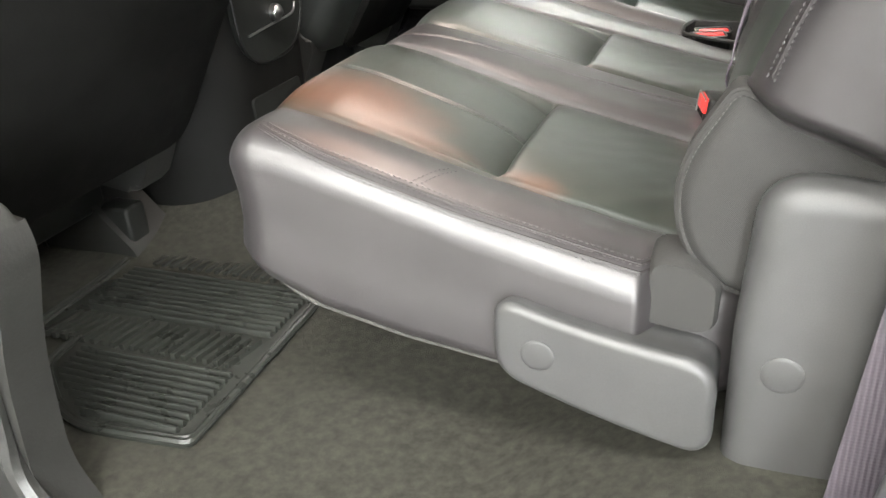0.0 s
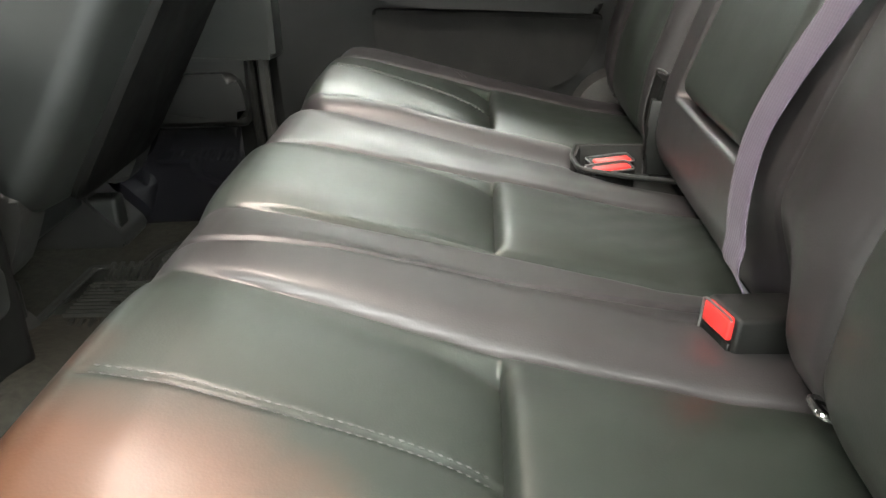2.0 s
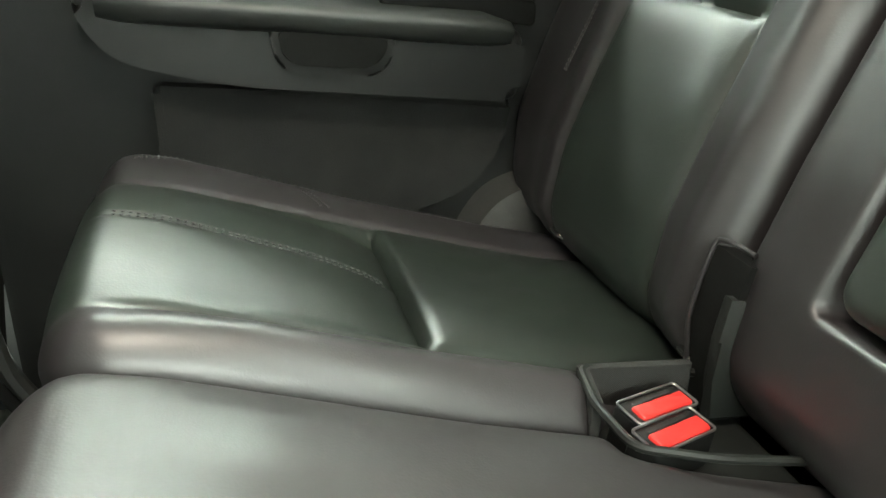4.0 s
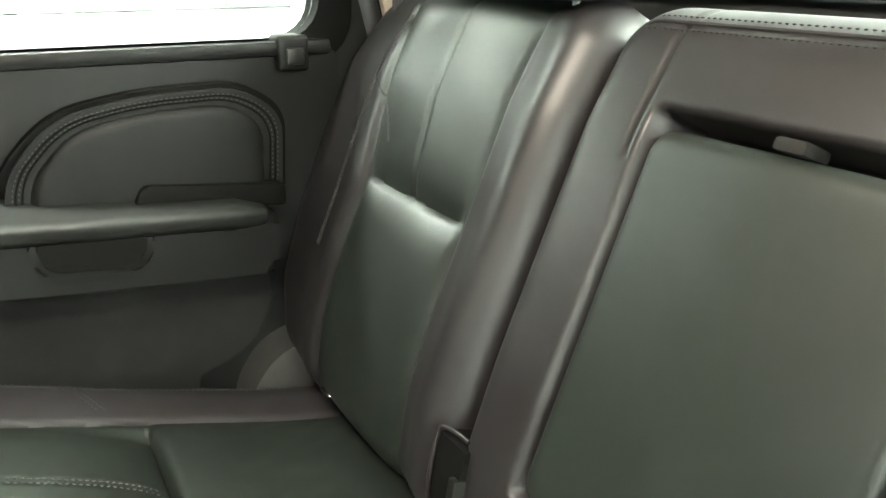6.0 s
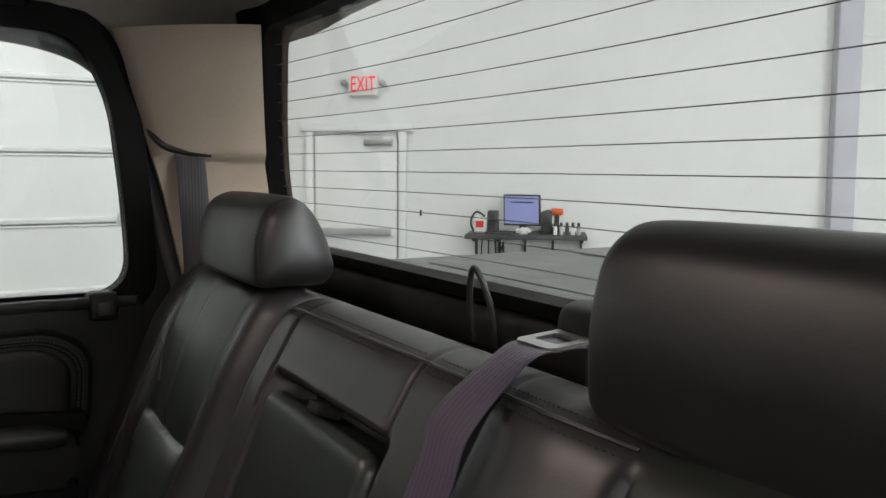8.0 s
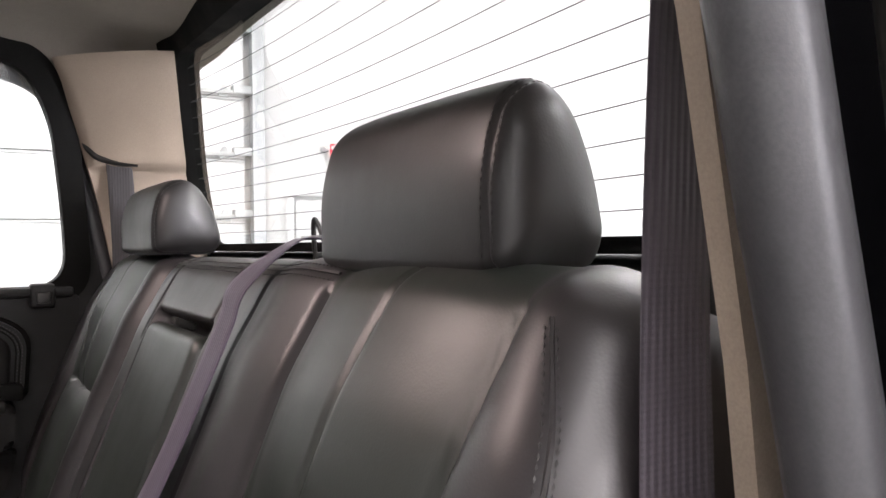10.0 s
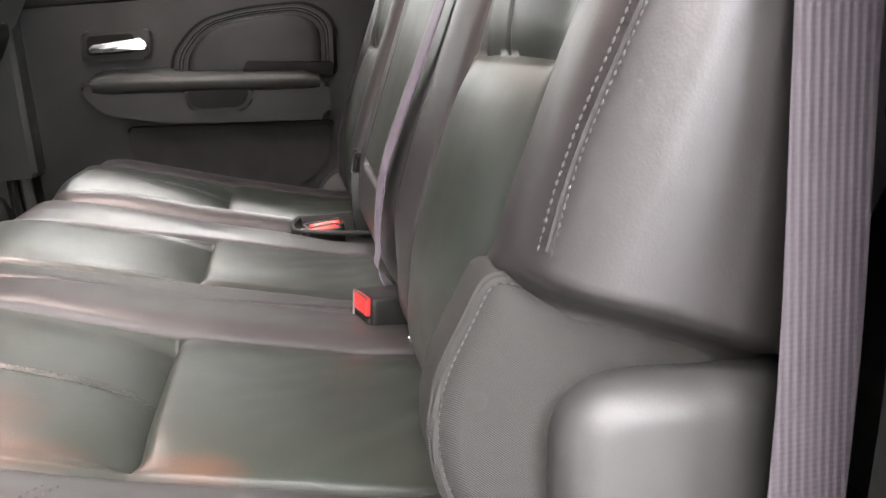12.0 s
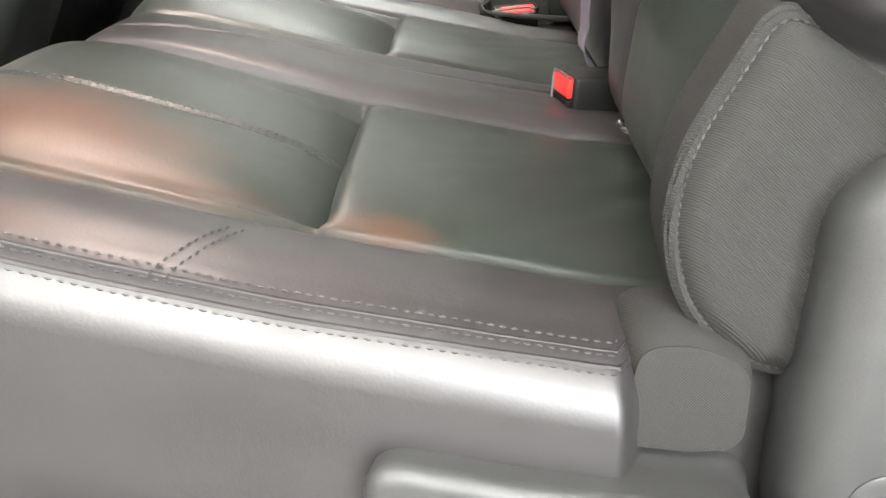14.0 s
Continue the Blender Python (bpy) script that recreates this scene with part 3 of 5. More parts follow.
def monitor():
    o = thing("computer_monitor", HALL @ Vector((2.24, -0.25, T)), "black flat computer monitor showing a blue-grey page", "monitor")
    m = HALL @ pose(2.30, -0.26, T, 0, 0, -14) @ Matrix.Diagonal((0.86, 0.86, 0.86, 1))
    part("screen_frame", box(-0.20, 0.20, -0.02, 0.02, 0.08, 0.41, 0.006, 2, m @ pose(0, 0, 0, 4, 0, 0)), DESK, o)
    part("screen", box(-0.185, 0.185, -0.026, -0.021, 0.10, 0.395, 0, 1, m @ pose(0, 0, 0, 4, 0, 0)), SCREEN, o, "lit blue-grey screen")
    part("text_bar", box(-0.12, 0.13, -0.029, -0.0265, 0.325, 0.337, 0, 1, m @ pose(0, 0, 0, 4, 0, 0)), DESK, o, "dark line of small writing")
    part("text_bar", box(-0.15, 0.15, -0.029, -0.0265, 0.37, 0.378, 0, 1, m @ pose(0, 0, 0, 4, 0, 0)), DESK, o)
    part("stand", box(-0.03, 0.03, -0.01, 0.05, 0.004, 0.2, 0.006, 2, m), DESK, o)
    part("foot", box(-0.12, 0.12, -0.09, 0.09, 0.0, 0.015, 0.005, 2, m), DESK, o)


SCREEN = glow_material("screen_glow", (0.20, 0.22, 0.42), 0.55)
monitor()
for s, d in ((2.03, 0.22), (2.52, 0.30)):
    o = thing("computer_speaker", HALL @ Vector((s, -d, T)), "small dark desktop speaker", "speaker", "desktop speakers")
    part("cabinet", hall_box(s - 0.05, s + 0.05, d - 0.06, d + 0.06, T, T + 0.2, 0.01), DESK if s > 2 else GREY_STEEL, o)
    part("cone", disc(HALL @ Vector((s, -d - 0.06, T + 0.12)), INTO, 0.035, 0.006, 16), RUBBER, o)
o = thing("paper_bag", HALL @ Vector((1.68, -0.28, T)), "white bag with a red print and a black handle", "bag")
part("bag", hall_box(1.86, 1.97, 0.22, 0.33, T, T + 0.13, 0.02, 3), PAPER, o)
part("print", hall_box(1.88, 1.95, 0.332, 0.336, T + 0.05, T + 0.11), RED, o)
part("handle", tube(smooth_path([HALL @ Vector(p) for p in ((1.855, -0.3, T + 0.01), (1.83, -0.3, T + 0.10), (1.88, -0.3, T + 0.19), (1.96, -0.3, T + 0.15))]), 0.01), DESK, o)
o = thing("cordless_drill", HALL @ Vector((2.61, -0.2, T)), "orange and black cordless drill standing on its battery", "drill")
part("battery", hall_box(2.56, 2.66, 0.14, 0.26, T, T + 0.05, 0.008), DESK, o)
part("grip", hall_box(2.59, 2.635, 0.17, 0.23, T + 0.05, T + 0.17, 0.015, 3), DESK, o)
part("body", hall_box(2.55, 2.67, 0.17, 0.235, T + 0.16, T + 0.225, 0.022, 3), ORANGE, o)
part("chuck", hall_box(2.50, 2.555, 0.185, 0.22, T + 0.175, T + 0.21, 0.012, 3), DESK, o)
for k in range(10):
    s, d = 2.60 + 0.052 * (k % 5), 0.32 + 0.1 * (k // 5)
    o = thing("small_bottle", HALL @ Vector((s, -d, T)), "small pale bottle with a black cap", "bottle", "bottles on the desk")
    part("bottle", disc(HALL @ Vector((s, -d, T)), (0, 0, 1), 0.018, 0.075, 14, 0.0), DESK if k % 3 == 1 else PAPER if k % 3 else GREY_STEEL, o)
    part("cap", disc(HALL @ Vector((s, -d, T + 0.075)), (0, 0, 1), 0.013, 0.03, 12, 0.0), DESK, o)
o = thing("crumpled_paper", HALL @ Vector((2.32, -0.45, T)), "crumpled white paper towel", "paper")
bm = bmesh.new()
bmesh.ops.create_icosphere(bm, subdivisions=3, radius=1)
for v in bm.verts:
    k = 0.75 + 0.5 * noise.noise(v.co * 2.3)
    v.co = HALL @ Vector((2.32 + v.co.x * 0.08 * k, -0.45 + v.co.y * 0.06 * k, T + max(0.0, 0.03 + v.co.z * 0.04 * k)))
part("paper", bm, PAPER, o)
o = thing("computer_keyboard", HALL @ Vector((2.2, -0.5, T)), "black keyboard on the desk", "keyboard")
part("keyboard", hall_box(1.98, 2.22, 0.42, 0.54, T, T + 0.02, 0.005), RUBBER, o)
o = thing("power_cables", HALL @ Vector((1.9, -0.05, T - 0.4)), "thin dark cables hanging under the desk", "cable")
for k in range(3):
    part("cable", tube(smooth_path([HALL @ Vector((1.92 + 0.06 * k, -0.1, T - 0.05)), HALL @ Vector((1.92 + 0.07 * k, -0.08, T - 0.3)), HALL @ Vector((2.02 + 0.05 * k, -0.05, T - 0.36)), HALL @ Vector((2.12, -0.06, T - 0.1))]), 0.006, 6), DESK, o)

# ---- the truck ----
FLOOR = 0.06

# cab floor, with the carpet's slow rise over the middle
vs, fs = [], []
XS = [-1.7 + 0.05 * i for i in range(54)]
YS = [-0.10 + 0.0436 * i for i in range(41)]
for x in XS:
    for y in YS:
        hump = (0.05 + 0.05 * max(0.0, min(1.0, (-0.15 - x) / 0.15))) * dip(y - CY, 0.24)
        rise = 0.10 * max(0.0, min(1.0, (x - 0.30) / 0.25))
        vs.append((x, y, FLOOR + hump + rise + 0.004 * noise.noise((x * 7, y * 7, 0))))
n = len(YS)
for i in range(len(XS) - 1):
    for j in range(n - 1):
        fs.append((i * n + j, i * n + j + 1, (i + 1) * n + j + 1, (i + 1) * n + j))
cabfloor = raw("floor", vs, fs, CARPET)
tagged(cabfloor, "dark grey worn carpet on the cab floor", "carpet", kind="structure")
tagged(part("floor_pan", box(-1.72, 1.0, -0.12, flip(-0.12), -0.20, FLOOR - 0.02), PAINT), "black painted cab underbody", "underbody", kind="structure")

# sill plate at the near door
sill = thing("door_sill_plate", (0.1, -0.11, FLOOR), "dark plastic sill plate in the open doorway", "sill plate")
part("plate", prism(rounded([(-0.20, FLOOR - 0.03), (-0.055, FLOOR - 0.03), (-0.055, FLOOR + 0.012), (-0.08, FLOOR + 0.022), (-0.16, FLOOR + 0.015), (-0.20, FLOOR - 0.0)], 0.012, 4), "x", -0.05, 0.62), PLASTIC_DARK, sill)


def body_side(m):
    """One outer side of the cab: rocker, pillars, roof rail, front door; m mirrors it."""
    def side(name, poly, a0, a1, mat=PAINT, r=0.012, label="", cat=""):
        bm = prism(poly, "y", a0, a1, r)
        if m:
            bm.transform(Matrix.Translation((0, 2 * CY, 0)) @ Matrix.Diagonal((1, -1, 1, 1)))
        return tagged(part(name, bm, mat), label, cat, kind="structure")

    side("rocker", rounded([(-1.8, -0.25), (1.02, -0.25), (1.02, 0.03), (-1.8, 0.03)], 0.03), -0.22, -0.12, label="black painted body sill", cat="body panel")
    # C pillar outside, with the arch of the door opening
    arch = [(0.62, 0.03), (0.70, 0.10), (0.735, 0.30), (0.74, 0.55), (0.725, 0.75), (0.69, 0.95), (0.64, 1.10), (0.57, 1.19), (0.45, 1.225)]
    side("c_pillar", arch + [(0.45, 1.29), (0.74, 1.27), (0.785, 1.06), (0.85, 0.86), (0.93, 0.80), (1.02, 0.78), (1.02, 0.03)], -0.20 if m else -0.16, -0.05, label="glossy black painted cab pillar behind the door opening", cat="pillar")
    side("roof_rail", rounded([(-1.3, 1.10), (-0.9, 1.225), (0.46, 1.225), (0.46, 1.29), (-0.9, 1.30), (-1.35, 1.16)], 0.01), -0.06, 0.05, label="black painted roof rail", cat="roof rail")
    side("a_pillar", rounded([(-1.30, 1.14), (-1.20, 1.16), (-1.75, 0.72), (-1.9, 0.72)], 0.01), -0.10, 0.0, label="black painted windscreen pillar", cat="pillar")
    side("front_door_panel", rounded([(-1.8, 0.03), (-0.22, 0.03), (-0.22, 0.72), (-1.8, 0.72)], 0.03), -0.18, -0.05, label="dark front door with a window above", cat="door")
    side("cowl", rounded([(-2.2, -0.2), (-1.78, -0.2), (-1.78, 0.75), (-2.2, 0.75)], 0.03), -0.18, -0.05, label="black painted body side before the door", cat="body panel")


body_side(False)
body_side(True)
tagged(part("cowl_front", box(-2.2, -1.75, -0.05, flip(-0.05), -0.2, 0.72, 0.04), PLASTIC_DARK), "dark dashboard and cowl", "dashboard", kind="structure")
tagged(part("roof", prism([(-1.32, 1.20), (-1.0, 1.275), (0.0, 1.31), (0.70, 1.30), (0.84, 1.265), (0.84, 1.25), (0.70, 1.28), (0.0, 1.29), (-1.0, 1.255), (-1.32, 1.18)], "y", -0.02, flip(-0.02)), PAINT), "black painted cab roof", "roof", kind="structure")

# headliner: a shallow vault that turns down to the pillars and to the rear window
vs, fs = [], []
US = [-1.28 + 2.10 * i / 50 for i in range(51)]
VS = [i / 40 for i in range(41)]
for x in US:
    for v in VS:
        y = -0.02 + v * (flip(-0.02) + 0.02)
        e = min(v, 1 - v) * 1.584
        z = 1.262 - lerp(x, [(0.42, 0.04), (0.62, 0.115)]) * math.exp(-e / 0.065) - 0.085 * math.exp(-max(0.0, 0.84 - x) / 0.075) - 0.01 * dip(e - 0.3, 0.12)
        vs.append((x, y, z))
n = len(VS)
for i in range(len(US) - 1):
    for j in range(n - 1):
        fs.append((i * n + j, i * n + j + 1, (i + 1) * n + j + 1, (i + 1) * n + j))
tagged(raw("ceiling", vs, fs, HEADLINER), "grey-beige cloth headliner of the cab", "headliner", kind="structure")


# courtesy lamp assumed lit with the door open, added unseen to light the seats
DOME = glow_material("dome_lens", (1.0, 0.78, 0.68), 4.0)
o = thing("added_dome_lamp", (0.16, CY, 1.25), "lit warm dome lamp, added unseen to the headliner", "lamp")
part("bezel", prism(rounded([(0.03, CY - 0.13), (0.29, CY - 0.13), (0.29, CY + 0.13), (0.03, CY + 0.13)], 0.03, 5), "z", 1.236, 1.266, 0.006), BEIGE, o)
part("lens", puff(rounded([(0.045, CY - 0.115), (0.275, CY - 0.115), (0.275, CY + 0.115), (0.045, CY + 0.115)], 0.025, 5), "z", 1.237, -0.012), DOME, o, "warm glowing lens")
area("dome_fill", (0.16, CY, 1.218), 0.22, 0.22, DOME_FILL_WATTS, col=(1.0, 0.84, 0.76))


# rear wall of the cab and its window
def rear_x(z, y=CY):
    return 0.925 - (z - 0.84) * 0.36 - 0.05 * ((y - CY) / 0.75) ** 2


def window_edge(z):
    """The rear window's edge on the near side; flip() gives the far one."""
    return lerp(z, [(0.845, -0.008), (0.975, 0.044), (1.075, 0.114), (1.205, 0.215)])


WB, WT = 0.845, 1.205
tagged(part("wall_rear", prism(rounded([(0.985, 0.0), (0.94, 0.0), (0.925, 0.74), (0.872, 0.785), (0.872, 0.832), (0.90, WB - 0.006), (rear_x(WB) + 0.05, WB - 0.006)], [0, 0, 0.03, 0.03, 0.02, 0.005, 0], 6), "y", -0.04, flip(-0.04)), PLASTIC), "dark trim panel behind the rear seat", "trim panel", kind="structure")
rw = thing("window_1", (0.86, CY, WB), "wide tinted rear cab window with heating wires", "window", kind="structure")
yb, yt = window_edge(WB), window_edge(WT)
outer = [(yb, WB), (flip(yb), WB)] + [(flip(window_edge(z)), z) for z in (0.975, 1.075, WT)] + [(window_edge(z), z) for z in (WT, 1.075, 0.975)]


def rear_ring(o_in, depth0, depth1):
    bm = bmesh.new()
    c = Vector((CY, (WB + WT) / 2))

    def grown(e):
        return rounded([(p[0] + (e if p[0] > c.x else -e), p[1] + ({WB: -e if e < 0 else -0.1 * e, WT: e}.get(p[1], 0.0))) for p in outer], [0.03, 0.03, 0.05, 0.05, 0.035, 0.035, 0.05, 0.05], 6)
    a, b, big = grown(0.0), grown(-o_in), grown(0.05)
    k = len(a)
    loops = []
    for ring, dx in ((big, depth0), (b, depth0), (b, depth1), (big, depth1)):
        loops.append([bm.verts.new((rear_x(z, y) + dx, y, z)) for y, z in ring])
    for i in range(4):
        p, q = loops[i], loops[(i + 1) % 4]
        for j in range(k):
            bm.faces.new((p[j], p[(j + 1) % k], q[(j + 1) % k], q[j]))
    return bm


part("window_frame", rear_ring(0.009, -0.012, 0.03), NEAR_BLACK, rw, "black rubber window seal")
bm = bmesh.new()
rows_ = []
for i in range(9):
    z = WB + 0.004 + (WT - WB - 0.008) * i / 8
    f = i / 8
    row = []
    for j in range(17):
        y = window_edge(z) + (flip(window_edge(z)) - window_edge(z)) * j / 16
        row.append((y, z, rear_x(z, y) + 0.005))
    rows_.append(row)
front_ = [[bm.verts.new((x, y, z)) for y, z, x in row] for row in rows_]
back_ = [[bm.verts.new((x + 0.004, y, z)) for y, z, x in row] for row in rows_]
for i in range(8):
    for j in range(16):
        bm.faces.new((front_[i][j], front_[i][j + 1], front_[i + 1][j + 1], front_[i + 1][j]))
        bm.faces.new((back_[i][j], back_[i + 1][j], back_[i + 1][j + 1], back_[i][j + 1]))
rim_f = front_[0] + [r_[-1] for r_ in front_[1:]] + front_[-1][-2::-1] + [r_[0] for r_ in front_[-2:0:-1]]
rim_b = back_[0] + [r_[-1] for r_ in back_[1:]] + back_[-1][-2::-1] + [r_[0] for r_ in back_[-2:0:-1]]
for j in range(len(rim_f)):
    bm.faces.new((rim_f[j], rim_b[j], rim_b[(j + 1) % len(rim_f)], rim_f[(j + 1) % len(rim_f)]))
pane = part("pane", bm, GLASS, rw, "clear glass")
pane.visible_shadow = False
for i in range(12):
    z = 0.876 + 0.0270 * i
    y0 = window_edge(z) + 0.03
    pts = []
    for j in range(25):
        u = j / 24 * 2 - 1
        pts.append((rear_x(z, CY + u * (CY - y0)) + 0.002, CY + u * (CY - y0), z))
    part("heating_wire", tube(pts, 0.00055, 4), DESK, rw)


def c_low(m, put):
    q = thing("lower_pillar_trim", (0.7, flip(0.0) if m else 0.0, 0.4), "dark grey lower pillar trim", "pillar trim", "lower pillar trims")
    part("panel", put(prism(rounded([(0.67, 0.10), (0.705, 0.45), (0.70, 0.685), (0.90, 0.685), (0.95, 0.10)], 0.01), "y", 0.008, 0.030, 0.004)), PLASTIC_DARK, q)


def c_trim(m):
    """The beige pillar trim between the rear door and the rear window, with its belt slot."""
    def put(bm):
        if m:
            bm.transform(Matrix.Translation((0, 2 * CY, 0)) @ Matrix.Diagonal((1, -1, 1, 1)))
        return bm
    o = thing("pillar_trim", (0.7, flip(0.03) if m else 0.03, 0.7), "beige plastic pillar trim with a belt slot", "pillar trim", "pillar trims")
    # front edge to rear edge at several heights
    vs, fs = [], []
    zs = [0.722, 0.80, 0.94, 0.992, 0.998, 1.002, 1.008, 1.014, 1.022, 1.05, 1.10, 1.16, 1.20]
    for z in zs:
        xf = lerp(z, [(0.69, 0.697), (0.8, 0.680), (0.95, 0.650), (1.05, 0.622), (1.16, 0.588), (1.2, 0.57)])
        yf = lerp(z, [(0.69, 0.024), (0.9, 0.016), (1.05, 0.020), (1.16, 0.058), (1.2, 0.075)])
        yr = lerp(z, [(0.69, 0.02), (0.80, 0.01)] + [(q, window_edge(q) + 0.006) for q in (0.86, 0.975, 1.075, 1.205)])
        xr = rear_x(z, yr) - 0.014
        step = 0.022 * (1 - (1 - max(0.0, min(1.0, (z - 0.998) / 0.022))) ** 3)
        for i in range(11):
            u = i / 10
            x, y = xf + (xr - xf) * u, yf + (yr - yf) * u + 0.006 * math.sin(math.pi * u) ** 0.7
            vs.append((x, y + step * (min(1.0, u / 0.35) ** 0.5 - 0.55 * max(0.0, (u - 0.75) / 0.25)), z))
    n = 11
    back = len(vs)
    vs += [(x, y - 0.012, z) for x, y, z in vs]
    for i in range(len(zs) - 1):
        for j in range(n - 1):
            k = i * n + j
            fs.append((k, k + 1, k + n + 1, k + n))
            fs.append((back + k, back + k + n, back + k + n + 1, back + k + 1))
    for i in range(len(zs) - 1):
        for j in (0, n - 1):
            k = i * n + j
            fs.append((k, k + n, back + k + n, back + k))
    bm = bmesh.new()
    me = bpy.data.meshes.new("t")
    me.from_pydata(vs, [], fs)
    bm.from_mesh(me)
    part("panel", put(bm), BEIGE, o)
    part("slot_lip", put(tube(smooth_path([(0.628, 0.016, 1.056), (0.640, 0.030, 1.036), (0.655, 0.040, 1.022), (0.685, 0.054, 1.014), (0.720, 0.064, 1.012)]), 0.008, 8)), RUBBER, o, "black belt slot lip")
    part("cap_groove", put(tube([Vector((0.687, 0.1085, 1.120)) + Vector((0.80, 0.60, 0)) * (0.011 * (1 if math.cos(q) > 0 else -1) + 0.010 * math.cos(q)) + Vector((0, 0, 0.010 * math.sin(q))) for q in (2 * math.pi * i / 28 for i in range(28))], 0.0012, 6, True)), BEIGE_DARK, o, "oblong screw cap outline")
    # dark lower trim and the rubber seal of the door opening
    p = thing("door_seal", (0.66, flip(-0.02) if m else -0.02, 0.3), "black rubber seal round the rear door opening", "door seal", "door seals")
    pts = smooth_path([(0.62, -0.01, 0.06), (0.680, 0.0, 0.22), (0.706, 0.004, 0.45), (0.709, 0.006, 0.68), (0.672, 0.004, 0.88), (0.636, 0.002, 1.04), (0.600, 0.008, 1.14), (0.50, 0.025, 1.19), (0.30, 0.028, 1.205), (0.0, 0.028, 1.21)], 8)
    part("bulb", put(tube([(q[0] - 0.013 - 0.010 * max(0.0, min(1.0, (q[2] - 0.75) / 0.25)), q[1] - 0.034, q[2]) for q in pts], 0.019, 14)), SEAL, p)
    part("lip", put(tube([(q[0] + 0.020, q[1] - 0.062, q[2] + 0.006) for q in pts], 0.013, 12)), RUBBER, p)
    if m:
        return c_low(m, put)
    jam = thing("door_jamb", (0.72, flip(-0.1) if m else -0.1, 0.3), "black painted jamb of the rear door opening", "door jamb", "door jambs")
    rows3 = []
    for q in pts:
        k = 0.6 + 0.4 * min(1.0, max(0.0, (1.15 - q[2]) / 0.3))
        rows3.append([(q[0] + dx * k, q[1] + dy, q[2] + (1 - k) * 0.08 * i) for i, (dx, dy) in enumerate(((0.006, 0.012), (0.020, -0.012), (0.034, -0.045), (0.038, -0.075), (0.036, -0.105), (0.048, -0.12), (0.065, -0.128), (0.09, -0.13)))])
    bm = bmesh.new()
    grid = [[bm.verts.new(v) for v in r_] for r_ in rows3]
    for u_, w_ in zip(grid, grid[1:]):
        for i in range(len(u_) - 1):
            bm.faces.new((u_[i], u_[i + 1], w_[i + 1], w_[i]))
    part("panel", put(bm), PAINT, jam)
    c_low(m, put)


c_trim(False)
c_trim(True)


def b_pillar(m):
    def put(bm):
        if m:
            bm.transform(Matrix.Translation((0, 2 * CY, 0)) @ Matrix.Diagonal((1, -1, 1, 1)))
        return bm
    o = thing("door_pillar", (-0.15, flip(0.0) if m else 0.0, FLOOR), "dark grey plastic centre pillar trim", "pillar", "centre pillars")
    part("upper_trim", put(prism(rounded([(-0.38 + 0.05 * m, 0.42), (-0.265 + 0.16 * m, 0.42), (-0.23 + 0.14 * m, 1.20), (-0.31 + 0.03 * m, 1.20)], 0.012), "y", -0.03, 0.05, 0.012)), PLASTIC_DARK, o)
    # far trim is near black, the footwell's shade put into its colour
    part("lower_trim", put(prism(rounded([(-0.36, 0.04), (-0.10, 0.04), (-0.140, 0.11), (-0.126, 0.26), (-0.090, 0.38), (-0.105, 0.432), (-0.36, 0.44)], [0.01, 0.01, 0.06, 0.05, 0.03, 0.03, 0.03]), "y", -0.105, -0.052, 0.018, 4)), NEAR_BLACK if m else RUBBER, o)
    part("seal", put(tube(smooth_path([(-0.09, -0.112, 0.05), (-0.150, -0.112, 0.14), (-0.150, -0.112, 0.3), (-0.20, -0.09, 0.5), (-0.22, -0.06, 0.8), (-0.225, -0.03, 1.0), (-0.225, 0.0, 1.2)]), 0.012, 8)), RUBBER, o)


tagged(part("wall_side", prism(rounded([(0.605, 0.03), (0.605, 0.80), (0.595, 1.0), (0.57, 1.22), (0.74, 1.25), (0.785, 1.06), (0.85, 0.85), (0.98, 0.8), (0.98, 0.03)], 0.01, 2), "y", 1.560, 1.592), PLASTIC_DARK), "dark inner body side by the far pillar", "trim panel", kind="structure")
b_pillar(False)
b_pillar(True)

# ---- the rear bench ----
EDGE = [(0.015, 0.440), (0.05, 0.452), (0.10, 0.443), (0.29, 0.386), (0.46, 0.342), (0.56, 0.325)]
XC = 0.293            # the cross crease of each seat


def ramped(x, x0, x1):
    k = max(0.0, min(1.0, (x - x0) / (x1 - x0)))
    return k * k * (3 - 2 * k)


def insert_h(x, y, l, r, deep=1.0):
    """The quilted middle of one seat, between the seams l and r: how far it sinks or swells against the bolsters."""
    c, hw = (l + r) / 2, (r - l) / 2
    u = (y - c) / hw
    inside = 1 / (1 + math.exp(max(-40, min(40, (abs(u) - 1) * hw / 0.0105))))
    puff = 0.014 * (1 - min(1.0, abs(u)) ** 4)
    crease = -0.022 * math.exp(-(XC - x) / 0.030) if x < XC else -0.013 * math.exp(-(x - XC) / 0.0045)
    front = -0.006 * max(0.0, min(1.0, (x - 0.10) / 0.15)) if x < XC else 0.0
    return inside * (puff - 0.004 + (crease + front) * deep * (1 - 0.95 * ramped(abs(u), 0.80, 1.0)))


def cushion_top(y, x, inserts, seams):
    z = eased(x, EDGE)
    for l, r, k in inserts:
        spl = max(0.0, (XC - x) / 0.25)
        l2, r2 = l + k[0] * spl, r + k[1] * spl
        z += insert_h(x, y, l2, r2)
        for s in (l2, r2):
            if x > 0.05:
                z -= 0.0062 * dip(y - s, 0.0046) * min(1.0, (x - 0.05) / 0.05)
    for f in seams:
        z += f(x, y)
    if x > XC + 0.02:
        z += 0.0015 * ramped(x, XC + 0.02, 0.46) * noise.noise((x * 14 + y * 10, y * 34 - x * 26, 3.1))
    return z


